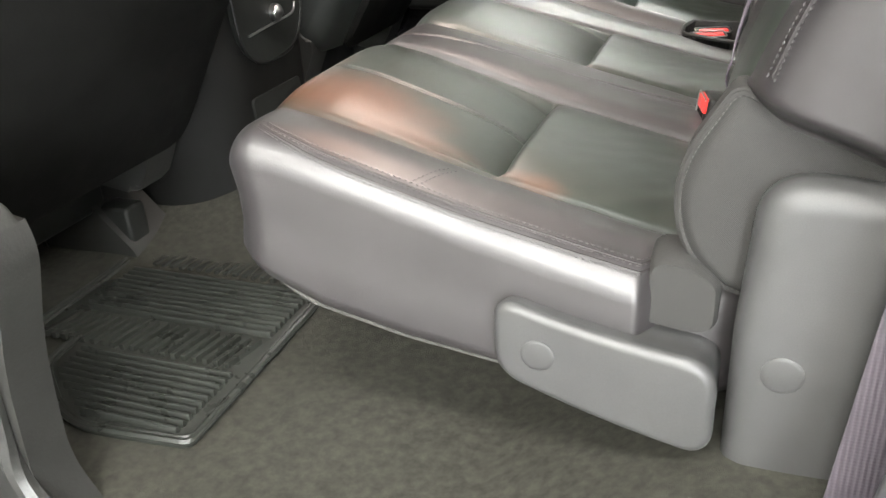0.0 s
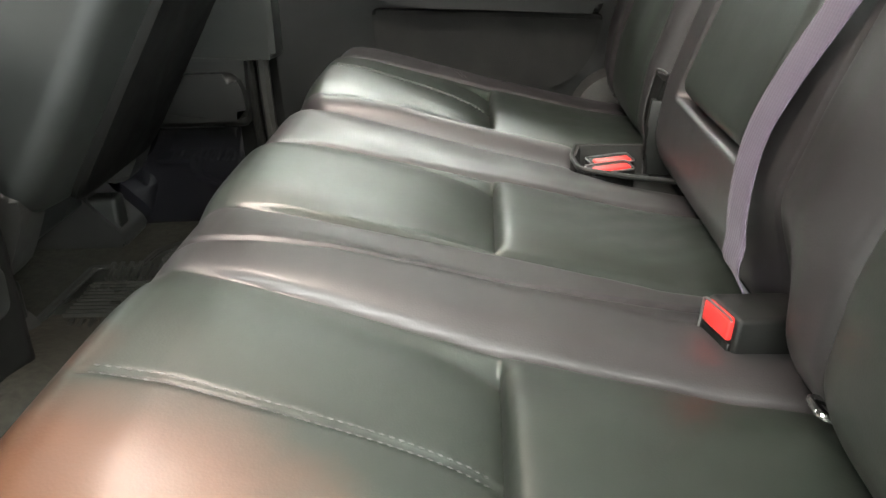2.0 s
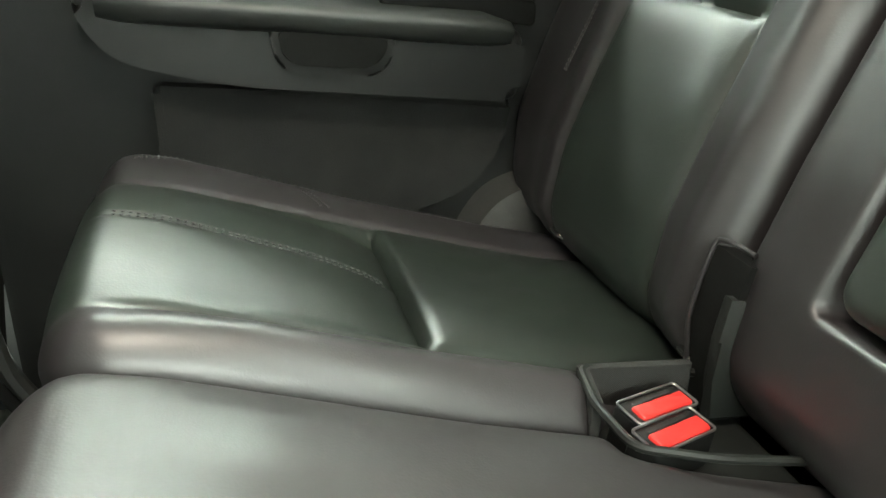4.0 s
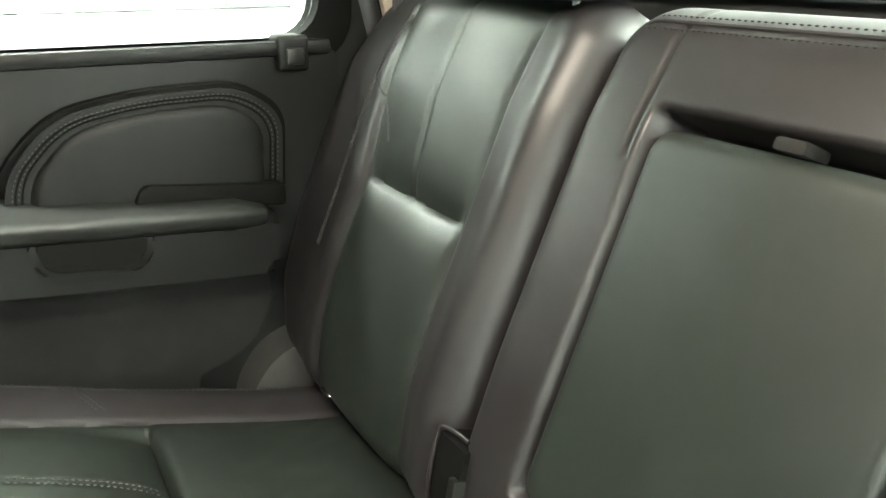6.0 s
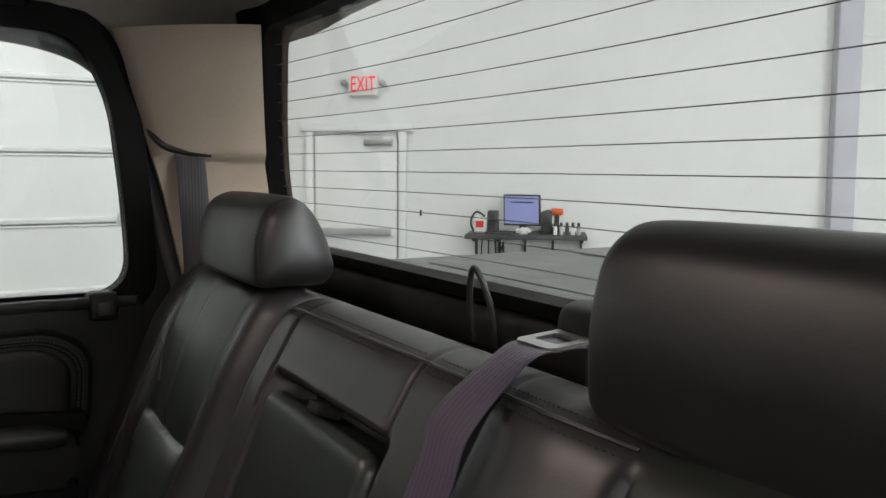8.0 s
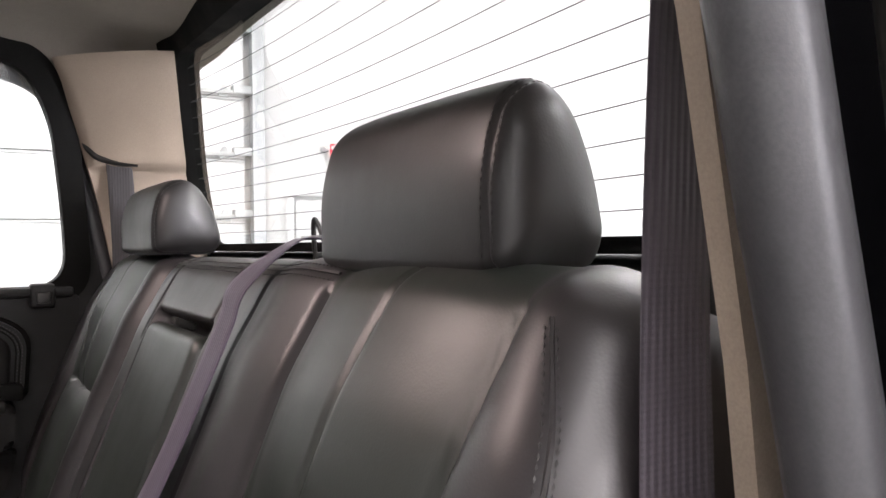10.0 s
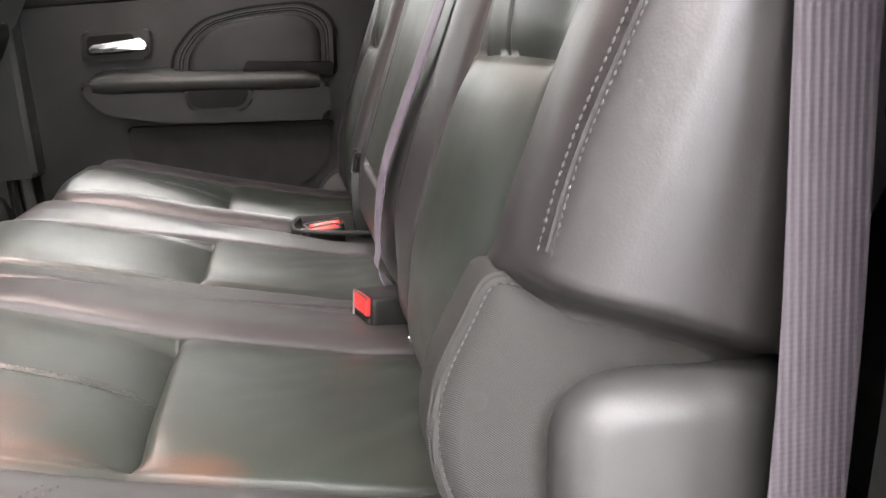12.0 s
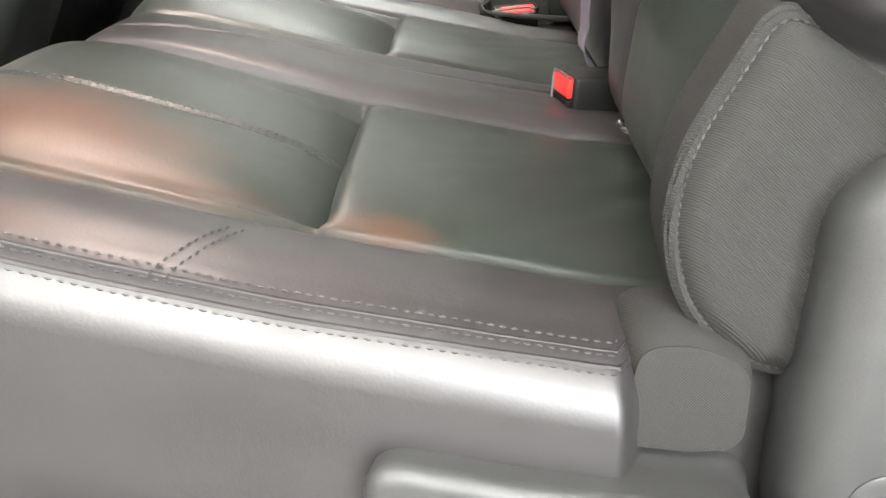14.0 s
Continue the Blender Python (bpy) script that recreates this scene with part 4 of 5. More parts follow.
LI, CI, RI = (0.194, 0.466, (-0.004, 0.018)), (0.652, 0.870, (-0.034, -0.046)), (1.078, 1.352, (-0.012, -0.020))


def mid_seam(c, w=0.003):
    return lambda x, y: -0.003 * dip(y - c, w) if 0.05 < x < XC - 0.004 else 0.0


def ridge(c, w, h):
    return lambda x, y: h * dip(y - c, w) * max(0.0, min(1.0, (x - 0.04) / 0.12))


def plateau(c, half, h):
    return lambda x, y: h * max(0.0, min(1.0, (x - 0.04) / 0.12)) / (1 + math.exp(min(40, (abs(y - c) - half) / 0.008)))


def low_edge(a, b):
    return lerp(b, [(0.02, 0.306), (0.06, 0.288), (0.12, 0.261), (0.22, 0.238), (0.33, 0.222), (0.5, 0.20)])


def flat(a, b, h):
    return (b, a, h)


def flat_near(a, b, h):
    """The wide cushion steps in behind the gusset at its near rear corner."""
    return (b, a + 0.030 * ramped(b, 0.452, 0.474) * ramped(a, 0.20, 0.12), h)


seat60 = thing("rear_seat", (0.4, 0.53, 0.2), "wide black leather rear seat, brown patches at the edge, armrest folded away", "car seat", "rear seats")
seams60 = [mid_seam(0.325), plateau(0.527, 0.046, 0.010), plateau(0.925, 0.036, 0.006), lambda x, y: -0.0045 * dip(y - (0.528 + 0.175 * x), 0.003), ridge(0.15, 0.025, 0.003), lambda x, y: -0.035 / (1 + math.exp(min(40, max(-40, (0.955 - y - 0.15 * (x - 0.40)) / 0.003)))) / (1 + math.exp(min(40, (0.402 - x) / 0.003)))]
def in_insert(y, x, insert):
    spl = max(0.0, (XC - x) / 0.25)
    return insert[0] + insert[2][0] * spl < y < insert[1] + insert[2][1] * spl


zone60 = lambda y, x: in_insert(y, x, LI) or in_insert(y, x, CI)
P60 = Pad(0.086, 1.000, 0.014, 0.56, lambda a, b: cushion_top(a, b, (LI, CI), seams60), low_edge, flat_near, r=0.034, rc=0.055, step=0.0033, zone=zone60)
bench = P60.build("cushion", LEATHER_BROWNED, seat60, "creased black leather", INSERT_BROWNED)
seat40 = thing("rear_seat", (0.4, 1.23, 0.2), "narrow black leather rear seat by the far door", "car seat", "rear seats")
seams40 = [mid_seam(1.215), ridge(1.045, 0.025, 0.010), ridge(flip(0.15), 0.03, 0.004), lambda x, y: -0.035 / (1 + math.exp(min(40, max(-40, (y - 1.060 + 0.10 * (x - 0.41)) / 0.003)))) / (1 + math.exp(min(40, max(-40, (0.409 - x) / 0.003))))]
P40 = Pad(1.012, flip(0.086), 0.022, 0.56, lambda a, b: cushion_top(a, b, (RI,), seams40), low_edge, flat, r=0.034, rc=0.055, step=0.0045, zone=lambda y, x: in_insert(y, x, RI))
narrow = P40.build("cushion", CUSHION_LEATHER_LIT, seat40, "creased black leather", INSERT)

edge_line = [(0.108, 0.465), (0.106, 0.35), (0.105, 0.25), (0.106, 0.15), (0.112, 0.10), (0.128, 0.055)]
edge2 = [(a + 0.009, b) for a, b in edge_line]
edge3 = [(a - 0.009, b) for a, b in edge_line]
bits = [P60.line(e, 0.0007) for e in (edge_line, edge2, edge3)]
stitches("stitching", bits, THREAD_DARK, bench, r=0.0008)
for o_ in (0.0045, -0.0045):
    part("welt", tube(P60.line([(a + o_, b) for a, b in edge_line], -0.0019), 0.0022, 8), WELT, bench)
stitches("stitching", [P60.line([(0.321, b) for b in (0.06, 0.12, 0.2, XC - 0.006)], 0.0011), P60.line([(0.329, b) for b in (0.06, 0.12, 0.2, XC - 0.006)], 0.0011)], THREAD_DARK, bench, r=0.0007)
for s in (0.0, 0.008):
    stitches("stitching", [P60.line([(0.108, 0.226 + s), (0.125, 0.232 + s), (0.150, 0.242 + s), (0.172, 0.252 + s)], 0.0007)], THREAD_DARK, bench)
stitches("stitching", [P40.line([(flip(a), b) for a, b in e], 0.0007) for e in (edge_line, edge2)], THREAD_DARK, narrow)
for s in (0.0, 0.008):
    stitches("stitching", [P40.line([(1.436, 0.222 + s), (1.415, 0.226 + s), (1.39, 0.236 + s), (1.366, 0.248 + s)], 0.0007)], THREAD_DARK, narrow)
stitches("stitching", [P40.line([(a, b) for b in (0.06, 0.12, 0.2, XC - 0.006)], 0.0007) for a in (1.211, 1.219)], THREAD_DARK, narrow)
pts = [(x, 0.094, low_edge(0, x) + 0.001) for x in (0.10, 0.13, 0.17, 0.22, 0.27, 0.33, 0.4)]
part("felt_edge", tube(smooth_path([(0.022, 0.14, 0.309), (0.036, 0.108, 0.302)] + pts), 0.0028, 7), FELT, bench, "frayed grey felt edge")
part("front_felt", tube([(0.022, 0.15 + 0.09 * i, 0.314) for i in range(9)], 0.0028, 7), FELT, bench)

# backs: v runs up the back, w stands off it
BX, BZ = 0.478, 0.355
EV, EW = Vector((0.373, 0, 0.928)), Vector((-0.928, 0, 0.373))


def lean(a, b, h):
    p = Vector((BX, a, BZ)) + EV * b + EW * h
    return (p.x, p.y, p.z)


def lean_near(a, b, h):
    """The wide back steps in behind the gusset at its near lower corner."""
    return lean(a + 0.038 * ramped(b, 0.172, 0.150) * ramped(a, 0.205, 0.13) - 0.036 * ramped(a, 0.25, 0.09) * dip(b - 0.385, 0.13 if b > 0.385 else 0.24), b, h)


def lean_far(a, b, h):
    """The narrow back swells outwards at shoulder height."""
    return lean(a + ramped(a, 1.38, 1.54) * eased(b, [(0.02, 0.0), (0.12, 0.035), (0.28, 0.052), (0.42, 0.040), (0.54, -0.020)]), b, h)


VC = 0.290


def back_insert(v, y, l, r):
    c, hw = (l + r) / 2, (r - l) / 2
    u = (y - c) / hw
    inside = 1 / (1 + math.exp(max(-40, min(40, (abs(u) - 1) * hw / 0.0065))))
    puff = 0.015 * (1 - min(1.0, abs(u)) ** 4)
    if v < VC:
        step = 0.003 - 0.014 * math.exp(-(VC - v) / 0.017)
    else:
        step = -0.016 * math.exp(-(v - VC) / 0.03) - 0.002
    return inside * (puff - 0.008 + step * (1 - min(1.0, abs(u)) ** 10))


def back_top(y, v, inserts, extra):
    h = eased(v, [(0.0, -0.034), (0.045, -0.014), (0.11, 0.001), (0.2, 0.004), (0.42, 0.0), (0.5, -0.012), (0.56, -0.03)])
    for l, r in inserts:
        up = max(0.0, (v - VC) / 0.21)
        l2, r2 = (l - 0.032 * up, r) if l < CY else (l, r + 0.040 * up)
        h += back_insert(v, y, l2, r2)
        if v < 0.5:
            for s in (l2, r2):
                h -= 0.005 * dip(y - s, 0.004)
        if v > VC:
            h -= 0.004 * dip(y - (l2 + r2) / 2, 0.003)
            h += 0.004 * (math.sin(math.pi * min(1.0, max(0.0, (y - l2) / (r2 - l2)))) ** 2)
    for f in extra:
        h += f(v, y)
    return h


def well(l, r, v0, v1, depth):
    def f(v, y):
        k = 1 / (1 + math.exp((abs(y - (l + r) / 2) - (r - l) / 2) * 900)) / (1 + math.exp((abs(v - (v0 + v1) / 2) - (v1 - v0) / 2) * 900))
        return -depth * k
    return f


AR0, AR1, AV0, AV1 = 0.686, 0.946, 0.118, 0.430
extra60 = [well(AR0 - 0.006, AR1 + 0.006, AV0 - 0.006, AV1 + 0.012, 0.055),
           lambda v, y: -0.004 * dip(y - 0.969, 0.003) if v > 0.40 else 0.0,
           lambda v, y: -0.004 * dip(y - 0.690, 0.003) if v > 0.40 else 0.0,
           lambda v, y: 0.010 * dip(y - 0.50, 0.045), lambda v, y: -0.0035 * dip(y - 0.575, 0.003),
           lambda v, y: 0.007 * dip(y - 0.145, 0.035), lambda v, y: -0.040 * dip(y - 0.555, 0.050) * ramped(v, 0.125, 0.03)]
low_back = lambda a, b: -0.165
B60 = Pad(0.092, 1.052, 0.0, 0.540, lambda a, b: back_top(a, b, ((0.192, 0.432),), extra60), low_back, lean_near, r=0.042, rc=0.05, step=0.0045, zone=lambda y, v: 0.192 - 0.032 * max(0.0, (v - VC) / 0.21) < y < 0.432)
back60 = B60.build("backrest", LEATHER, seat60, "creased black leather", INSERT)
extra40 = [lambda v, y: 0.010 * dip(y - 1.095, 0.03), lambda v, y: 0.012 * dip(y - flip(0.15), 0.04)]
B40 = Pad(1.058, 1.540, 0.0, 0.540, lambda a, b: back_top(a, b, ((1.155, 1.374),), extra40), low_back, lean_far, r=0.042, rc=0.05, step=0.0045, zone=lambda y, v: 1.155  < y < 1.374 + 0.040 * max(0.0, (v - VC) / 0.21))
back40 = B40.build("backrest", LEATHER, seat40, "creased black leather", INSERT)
slot_line = [(-0.012, -0.032), (0.02, -0.022), (0.05, -0.006), (0.085, 0.002), (0.112, 0.005)]
# near-black block set before the backs, standing for the slot's shade
part("slot_shade", prism([(lean(0, v_, h_)[0], lean(0, v_, h_)[2]) for v_, h_ in slot_line] + [(0.62, 0.44), (0.58, 0.33)], "y", 1.018, 1.064), NEAR_BLACK, back40, "near-black block for the shade in the hinge slot")
part("slot_welt", tube(smooth_path([lean(1.066, v_, h_ + 0.001) for v_, h_ in slot_line] + [lean(1.060, 0.118, 0.005), lean(1.046, 0.120, 0.003), lean(1.026, 0.120, 0.0)], 5), 0.0022, 8), LEATHER, back40)
part("hinge_bracket", prism([(lean(0, v_, h_ + 0.006)[0], lean(0, v_, h_ + 0.006)[2]) for v_, h_ in slot_line[:-1]] + [(0.60, 0.42), (0.57, 0.33)], "y", 1.016, 1.028, 0.003, 2), PLASTIC_DARK, back40, "dark plastic hinge bracket")

# the folded armrest
PA = Pad(AR0, AR1, AV0, AV1, lambda a, b: 0.004 + 0.004 * (1 - ((a - 0.816) / 0.13) ** 2), lambda a, b: -0.05, lean, r=0.014, rc=0.022, step=0.007)
arm = PA.build("armrest", INSERT, seat60, "folded leather armrest")
tabm = Matrix.Translation(lean(0.822, AV1 + 0.006, -0.004)) @ Matrix((EV, Vector((0, 1, 0)), EW)).transposed().to_4x4()
part("pull_tab", box(-0.005, 0.005, -0.013, 0.013, -0.02, 0.008, 0.003, 2, tabm), FABRIC, arm, "grey pull tab")

# stitched seams of the backs
for pad, own, f in ((B60, back60, lambda a: a), (B40, back40, flip)):
    outer_seam = [(0.110, 0.185), (0.114, 0.25), (0.111, 0.35), (0.114, 0.43), (0.130, 0.495)]
    stitches("stitching", [pad.line([(f(a + o), b) for a, b in outer_seam], 0.0007) for o in (-0.002, 0.005)], THREAD, own, step=0.0052, long=0.0044, r=0.0011)
    part("welt", tube(pad.line([(f(a + 0.0015), b) for a, b in outer_seam], -0.0010), 0.0020, 6), WELT, own)
    arc = [(0.115, 0.408), (0.145, 0.392), (0.172, 0.370), (0.190, 0.340)]
    part("seam", tube(pad.line([(f(a), b) for a, b in arc], -0.0003), 0.0016, 6), LEATHER, own)
    part("seam", tube(pad.line([((0.312 - 0.016 * (b - VC) / 0.21 if pad is B60 else 1.2645 + 0.020 * (b - VC) / 0.21), b) for b in (VC + 0.012, 0.36, 0.45, 0.52)], 0.0), 0.0014, 6), LEATHER, own)
part("seam", tube(B60.line([(a, 0.515) for a in (0.435, 0.6, 0.75, 0.9, 1.02)], -0.0002), 0.0022, 6), LEATHER, back60)
stitches("stitching", [B60.line([(a, 0.508) for a in (0.435, 0.6, 0.75, 0.9, 1.02)], 0.0007), B60.line([(a, 0.522) for a in (0.435, 0.6, 0.75, 0.9, 1.02)], 0.0007)], THREAD_DARK, back60)

# woven gussets at the near side of the bench
gus = rounded([(0.522, 0.512), (0.485, 0.450), (0.477, 0.408), (0.486, 0.360), (0.524, 0.316), (0.70, 0.30), (0.70, 0.430), (0.590, 0.480)], [0.012, 0.03, 0.03, 0.03, 0.03, 0.02, 0.02, 0.05], 6)
part("fabric_gusset", puff(gus, "y", 0.165, -0.052, 0.8), FABRIC, back60, "grey woven gusset")
cg = Vector((sum(p[0] for p in gus) / len(gus), sum(p[1] for p in gus) / len(gus)))
part("piping", tube([(cg.x + (x - cg.x) * 0.985, 0.128, cg.y + (z - cg.y) * 0.985) for x, z in gus], 0.0026, 7, True), FABRIC, back60)
stitches("stitching", [[(cg.x + (x - cg.x) * 0.93, 0.1232, cg.y + (z - cg.y) * 0.945) for x, z in gus]], THREAD_DARK, back60, step=0.005)
part("hem", tube([(cg.x + (x - cg.x) * 0.955, 0.1262, cg.y + (z - cg.y) * 0.955) for x, z in gus], 0.0034, 7, True), FABRIC, back60, "turned and stitched hem")
part("dimple", disc((0.508, 0.1145, 0.436), (0, -1, 0), 0.007, 0.0009, 20, 0.6), FABRIC, back60)
gus2 = rounded([(0.462, 0.354), (0.455, 0.318), (0.447, 0.284), (0.50, 0.274), (0.527, 0.278), (0.528, 0.335), (0.495, 0.354)], 0.014, 5)
part("fabric_gusset", puff(gus2, "y", 0.16, -0.054, 0.85), FABRIC, bench, "grey woven gusset")

# plastic hinge covers at the near side
hc = thing("seat_hinge_cover", (0.42, 0.07, 0.16), "grey plastic seat pivot arm with a round cap", "hinge cover")
arm_mid = lambda x: 0.2725 - 0.262 * (x - 0.32) - 0.005 * math.sin(math.pi * (x - 0.32) / 0.2)
PH = Pad(0.322, 0.532, -0.046, 0.046, lambda a, b: 0.0, lambda a, b: -0.07, lambda a, b, h: (a, 0.066 - h, arm_mid(a) + b * (0.95 + 0.95 * (a - 0.32))), r=0.010, rc=0.026, step=0.008)
PH.build("arm", PLASTIC, hc)
part("cap", disc((0.367, 0.0665, 0.2575), (0, -1, 0), 0.0165, 0.0022), PLASTIC, hc, "round plastic screw cap")
sh = thing("seat_side_shield", (0.58, 0.06, 0.12), "grey plastic shield over the seat back hinge", "hinge cover")
PS = Pad(0.540, 0.716, 0.05, 0.445, lambda a, b: -0.035 * ramped(a, 0.655, 0.716), lambda a, b: -0.11, lambda a, b, h: (a + 0.010 * max(0.0, (b - 0.30) / 0.15), 0.080 - h, b - 0.12 * max(0.0, a - 0.60) * ramped(b, 0.25, 0.42)), r=0.024, rc=0.036, step=0.008)
PS.build("shield", PLASTIC, sh)
part("cap", disc((0.5845, 0.0805, 0.2655), (0, -1, 0), 0.0185, 0.0022), PLASTIC, sh, "round plastic screw cap")
part("joint_line", box(0.5395, 0.690, 0.0792, 0.092, 0.140, 0.1425), RUBBER, sh)


def headrest(x, y, base, tall, deep, W):
    o = thing("headrest", (x, y, base), "black leather headrest with a stitched side seam", "headrest", "headrests")
    prof = rounded([(px_ * deep, pz_ * tall) for px_, pz_ in ((-0.047, 0.0), (-0.048, 0.060), (-0.034, 0.108), (-0.004, 0.124), (0.020, 0.106), (0.040, 0.062), (0.050, 0.014), (0.038, -0.007), (-0.036, -0.007))], [0.012, 0.04, 0.03, 0.02, 0.03, 0.03, 0.02, 0.016, 0.012], 6)
    cx, cz = 0.0, 0.052 * tall
    N = 60
    vs, fs = [], []
    k = len(prof)

    def ring_at(u):
        s = (1 - abs(u) ** 15) ** (1 / 2.6) * (1 - 0.05 * abs(u) ** 3)
        g = 0.0030 * (dip(u * W + W - 0.022, 0.0026))
        return [(x + cx + (px_ - cx) * s - g * (px_ - cx) / 0.07, y + u * W, base + cz + (pz_ - cz) * s - g * (pz_ - cz) / 0.06) for px_, pz_ in prof]
    us = [math.sin(math.pi / 2 * (-1 + 2 * i / N) * 0.995) for i in range(N + 1)]
    us = sorted(set(us + [q / W * s_ for s_ in (-1, 1) for q in (W - 0.028, W - 0.025, W - 0.022, W - 0.019, W - 0.016)]))
    for u in us:
        vs += ring_at(u)
    for i in range(len(us) - 1):
        for j in range(k):
            fs.append((i * k + j, i * k + (j + 1) % k, (i + 1) * k + (j + 1) % k, (i + 1) * k + j))
    fs.append(tuple(range(k))[::-1])
    fs.append(tuple(range((len(us) - 1) * k, len(us) * k)))
    raw("cushion", vs, fs, REST_LEATHER_SHADED, o, angle=75)
    for s in (-1, 1):
        lines = [] if s > 0 else [[Vector(q) + Vector((-0.0004, 0, 0.0003)) for q in ring_at(s * (W - 0.022 + e) / W)[3:34]] for e in (-0.0045, 0.0045)]
        if lines:
            stitches("stitching", lines, THREAD_DARK, o, step=0.006, long=0.0045, r=0.0006)
        part("post", tube([(x - 0.02, y + s * 0.07, 0.74), (x, y + s * 0.07, base + 0.03)], 0.006, 10), CHROME, o, "chrome post")
    return o


headrest(0.737, 0.348, 0.832, 1.06, 1.0, 0.155)
headrest(0.716, 1.214, 0.843, 0.93, 1.14, 0.158)

# shiny wire ends in the fold between back and cushion
for y in (0.20, 0.425, 1.358, 1.072):
    o = thing("anchor_wire", (0.50, y, 0.36), "bright steel child seat anchor wire in the seat fold", "anchor", "seat anchors")
    part("wire", tube(smooth_path([(0.552, y - 0.013, 0.340), (0.512, y - 0.013, 0.3595), (0.507, y, 0.3610), (0.512, y + 0.013, 0.3595), (0.552, y + 0.013, 0.340)], 5), 0.0028, 8), CHROME, o)


def buckle(x, y, z, rz, tilt, label="black belt buckle with a red button, lying on the seat"):
    o = thing("belt_buckle", (x, y, z), label, "belt buckle", "belt buckles")
    m = pose(x, y, z, 0, tilt, rz)
    part("case", box(0.0, 0.088, -0.026, 0.026, -0.018, 0.019, 0.005, 3, m), DOOR_PLASTIC, o)
    part("button", box(-0.005, 0.006, -0.0205, 0.0205, -0.003, 0.0168, 0.003, 3, m), RED, o, "red push button")
    part("slot_plate", box(-0.003, 0.004, -0.022, 0.022, -0.0135, -0.004, 0.001, 1, m), DOOR_PLASTIC, o)
    part("slot", box(-0.0036, 0.004, -0.013, 0.019, -0.010, -0.005, 0.0005, 1, m), NEAR_BLACK, o)
    part("rim", tube([m @ Vector(p) for p in ((-0.004, 0.0225, -0.013), (-0.004, 0.0225, 0.016), (-0.004, 0.019, 0.0178), (-0.004, -0.019, 0.0178), (-0.004, -0.0225, 0.016))], 0.0011, 6), STEEL, o, "bright metal rim")
    part("webbing", strap([m @ Vector(p) for p in ((0.07, 0, 0), (0.11, 0, -0.006), (0.15, 0, -0.03))], [m.to_3x3() @ Vector((0, 1, 0))] * 3, 0.04, 0.004), BELT, o)
    return o


def buckle_upright(x, y, z, rz, tip):
    o = thing("belt_buckle", (x, y, z), "black belt buckle with a red button, standing in its tray", "belt buckle", "belt buckles")
    m = pose(x, y, z, tip, 0, rz)
    part("case", box(-0.031, 0.031, -0.0145, 0.0145, -0.07, 0.0, 0.004, 3, m), DOOR_PLASTIC, o)
    part("button", box(-0.024, 0.027, -0.0115, 0.004, -0.01, 0.003, 0.003, 3, m), RED, o, "red push button")
    part("button_lip", box(-0.024, 0.027, 0.004, 0.0115, -0.01, -0.001, 0.002, 2, m), RED, o, "red push button")
    part("slot", box(-0.020, 0.020, 0.005, 0.0105, -0.004, 0.0006, 0.001, 1, m), RUBBER, o)
    part("rim", tube([m @ Vector(p) for p in rim_outline], 0.0011, 6, True), STEEL, o, "bright metal rim")


rim_outline = [(p[0], p[1], 0.0007) for p in rounded([(-0.030, -0.0135), (0.030, -0.0135), (0.030, 0.0135), (-0.030, 0.0135)], 0.004, 3)]
buckle(0.472, 0.543, 0.360, 14, 7)
buckle_upright(0.449, 1.010, 0.359, 17, 8)
buckle_upright(0.444, 0.976, 0.359, 19, 8)

# little trays in the gap between the two cushions
o = thing("buckle_tray", (0.45, 0.98, 0.33), "dark plastic tray round the belt buckles in the seat gap", "tray")
tray_line = rounded([(0.409, 1.064), (0.50, 1.054), (0.53, 1.05), (0.53, 0.93), (0.46, 0.938), (0.402, 0.955), (0.398, 1.010)], 0.012, 4)
part("floor", prism(tray_line, "z", 0.305, 0.325, 0.003), PLASTIC_DARK, o)
part("rim", tube([(p[0], p[1], 0.366 - 0.10 * (p[0] - 0.39)) for p in tray_line], 0.0035, 8, True), PLASTIC_DARK, o)
part("wall", prism(rounded([(0.407, 1.066), (0.50, 1.056), (0.50, 1.048), (0.414, 1.057), (0.404, 1.008), (0.396, 1.010)], 0.002, 2), "z", 0.31, 0.366), FABRIC, o)

# lap belts
def belt_line(name, pts, sides, label, own=None, cloth=BELT):
    o = own or thing("seat_belt", pts[0], label, "seat belt", "seat belts")
    p = smooth_path(pts, 8)
    ss = smooth_path(sides, 8)
    part("webbing", strap(p, ss, 0.047, 0.0016), cloth, o)
    return o


near = belt_line("belt", [(0.683, 0.036, 1.03), (0.684, 0.044, 0.95), (0.685, 0.050, 0.82), (0.686, 0.051, 0.70), (0.684, 0.050, 0.60), (0.678, 0.046, 0.45), (0.664, 0.042, 0.30), (0.650, 0.038, 0.15)],
                 [(1, 0.3, 0), (1, 0.2, 0), (1, 0.1, 0), (1, 0, 0), (1, 0, 0), (1, 0, 0), (1, 0, 0), (1, 0, 0)], "hanging mauve-grey seat belt with a black tongue")
tongue_path = smooth_path([(0.722, 0.038, 0.7105), (0.700, 0.035, 0.7140), (0.672, 0.034, 0.7155), (0.650, 0.035, 0.7140), (0.641, 0.036, 0.704), (0.639, 0.037, 0.693), (0.646, 0.039, 0.688), (0.658, 0.041, 0.689)], 6)
tong = part("tongue", strap(tongue_path, [(0, 1, 0)] * len(tongue_path), 0.013, 0.009), PLASTIC_DARK, near, "black plastic belt tongue")
part("tongue_bar", tube([(0.658, 0.039, 0.698), (0.718, 0.041, 0.701)], 0.0040, 8), PLASTIC_DARK, tong)
part("belt_loop", box(0.668, 0.712, 0.031, 0.040, 0.7015, 0.7085, 0.003, 3), BELT, near)
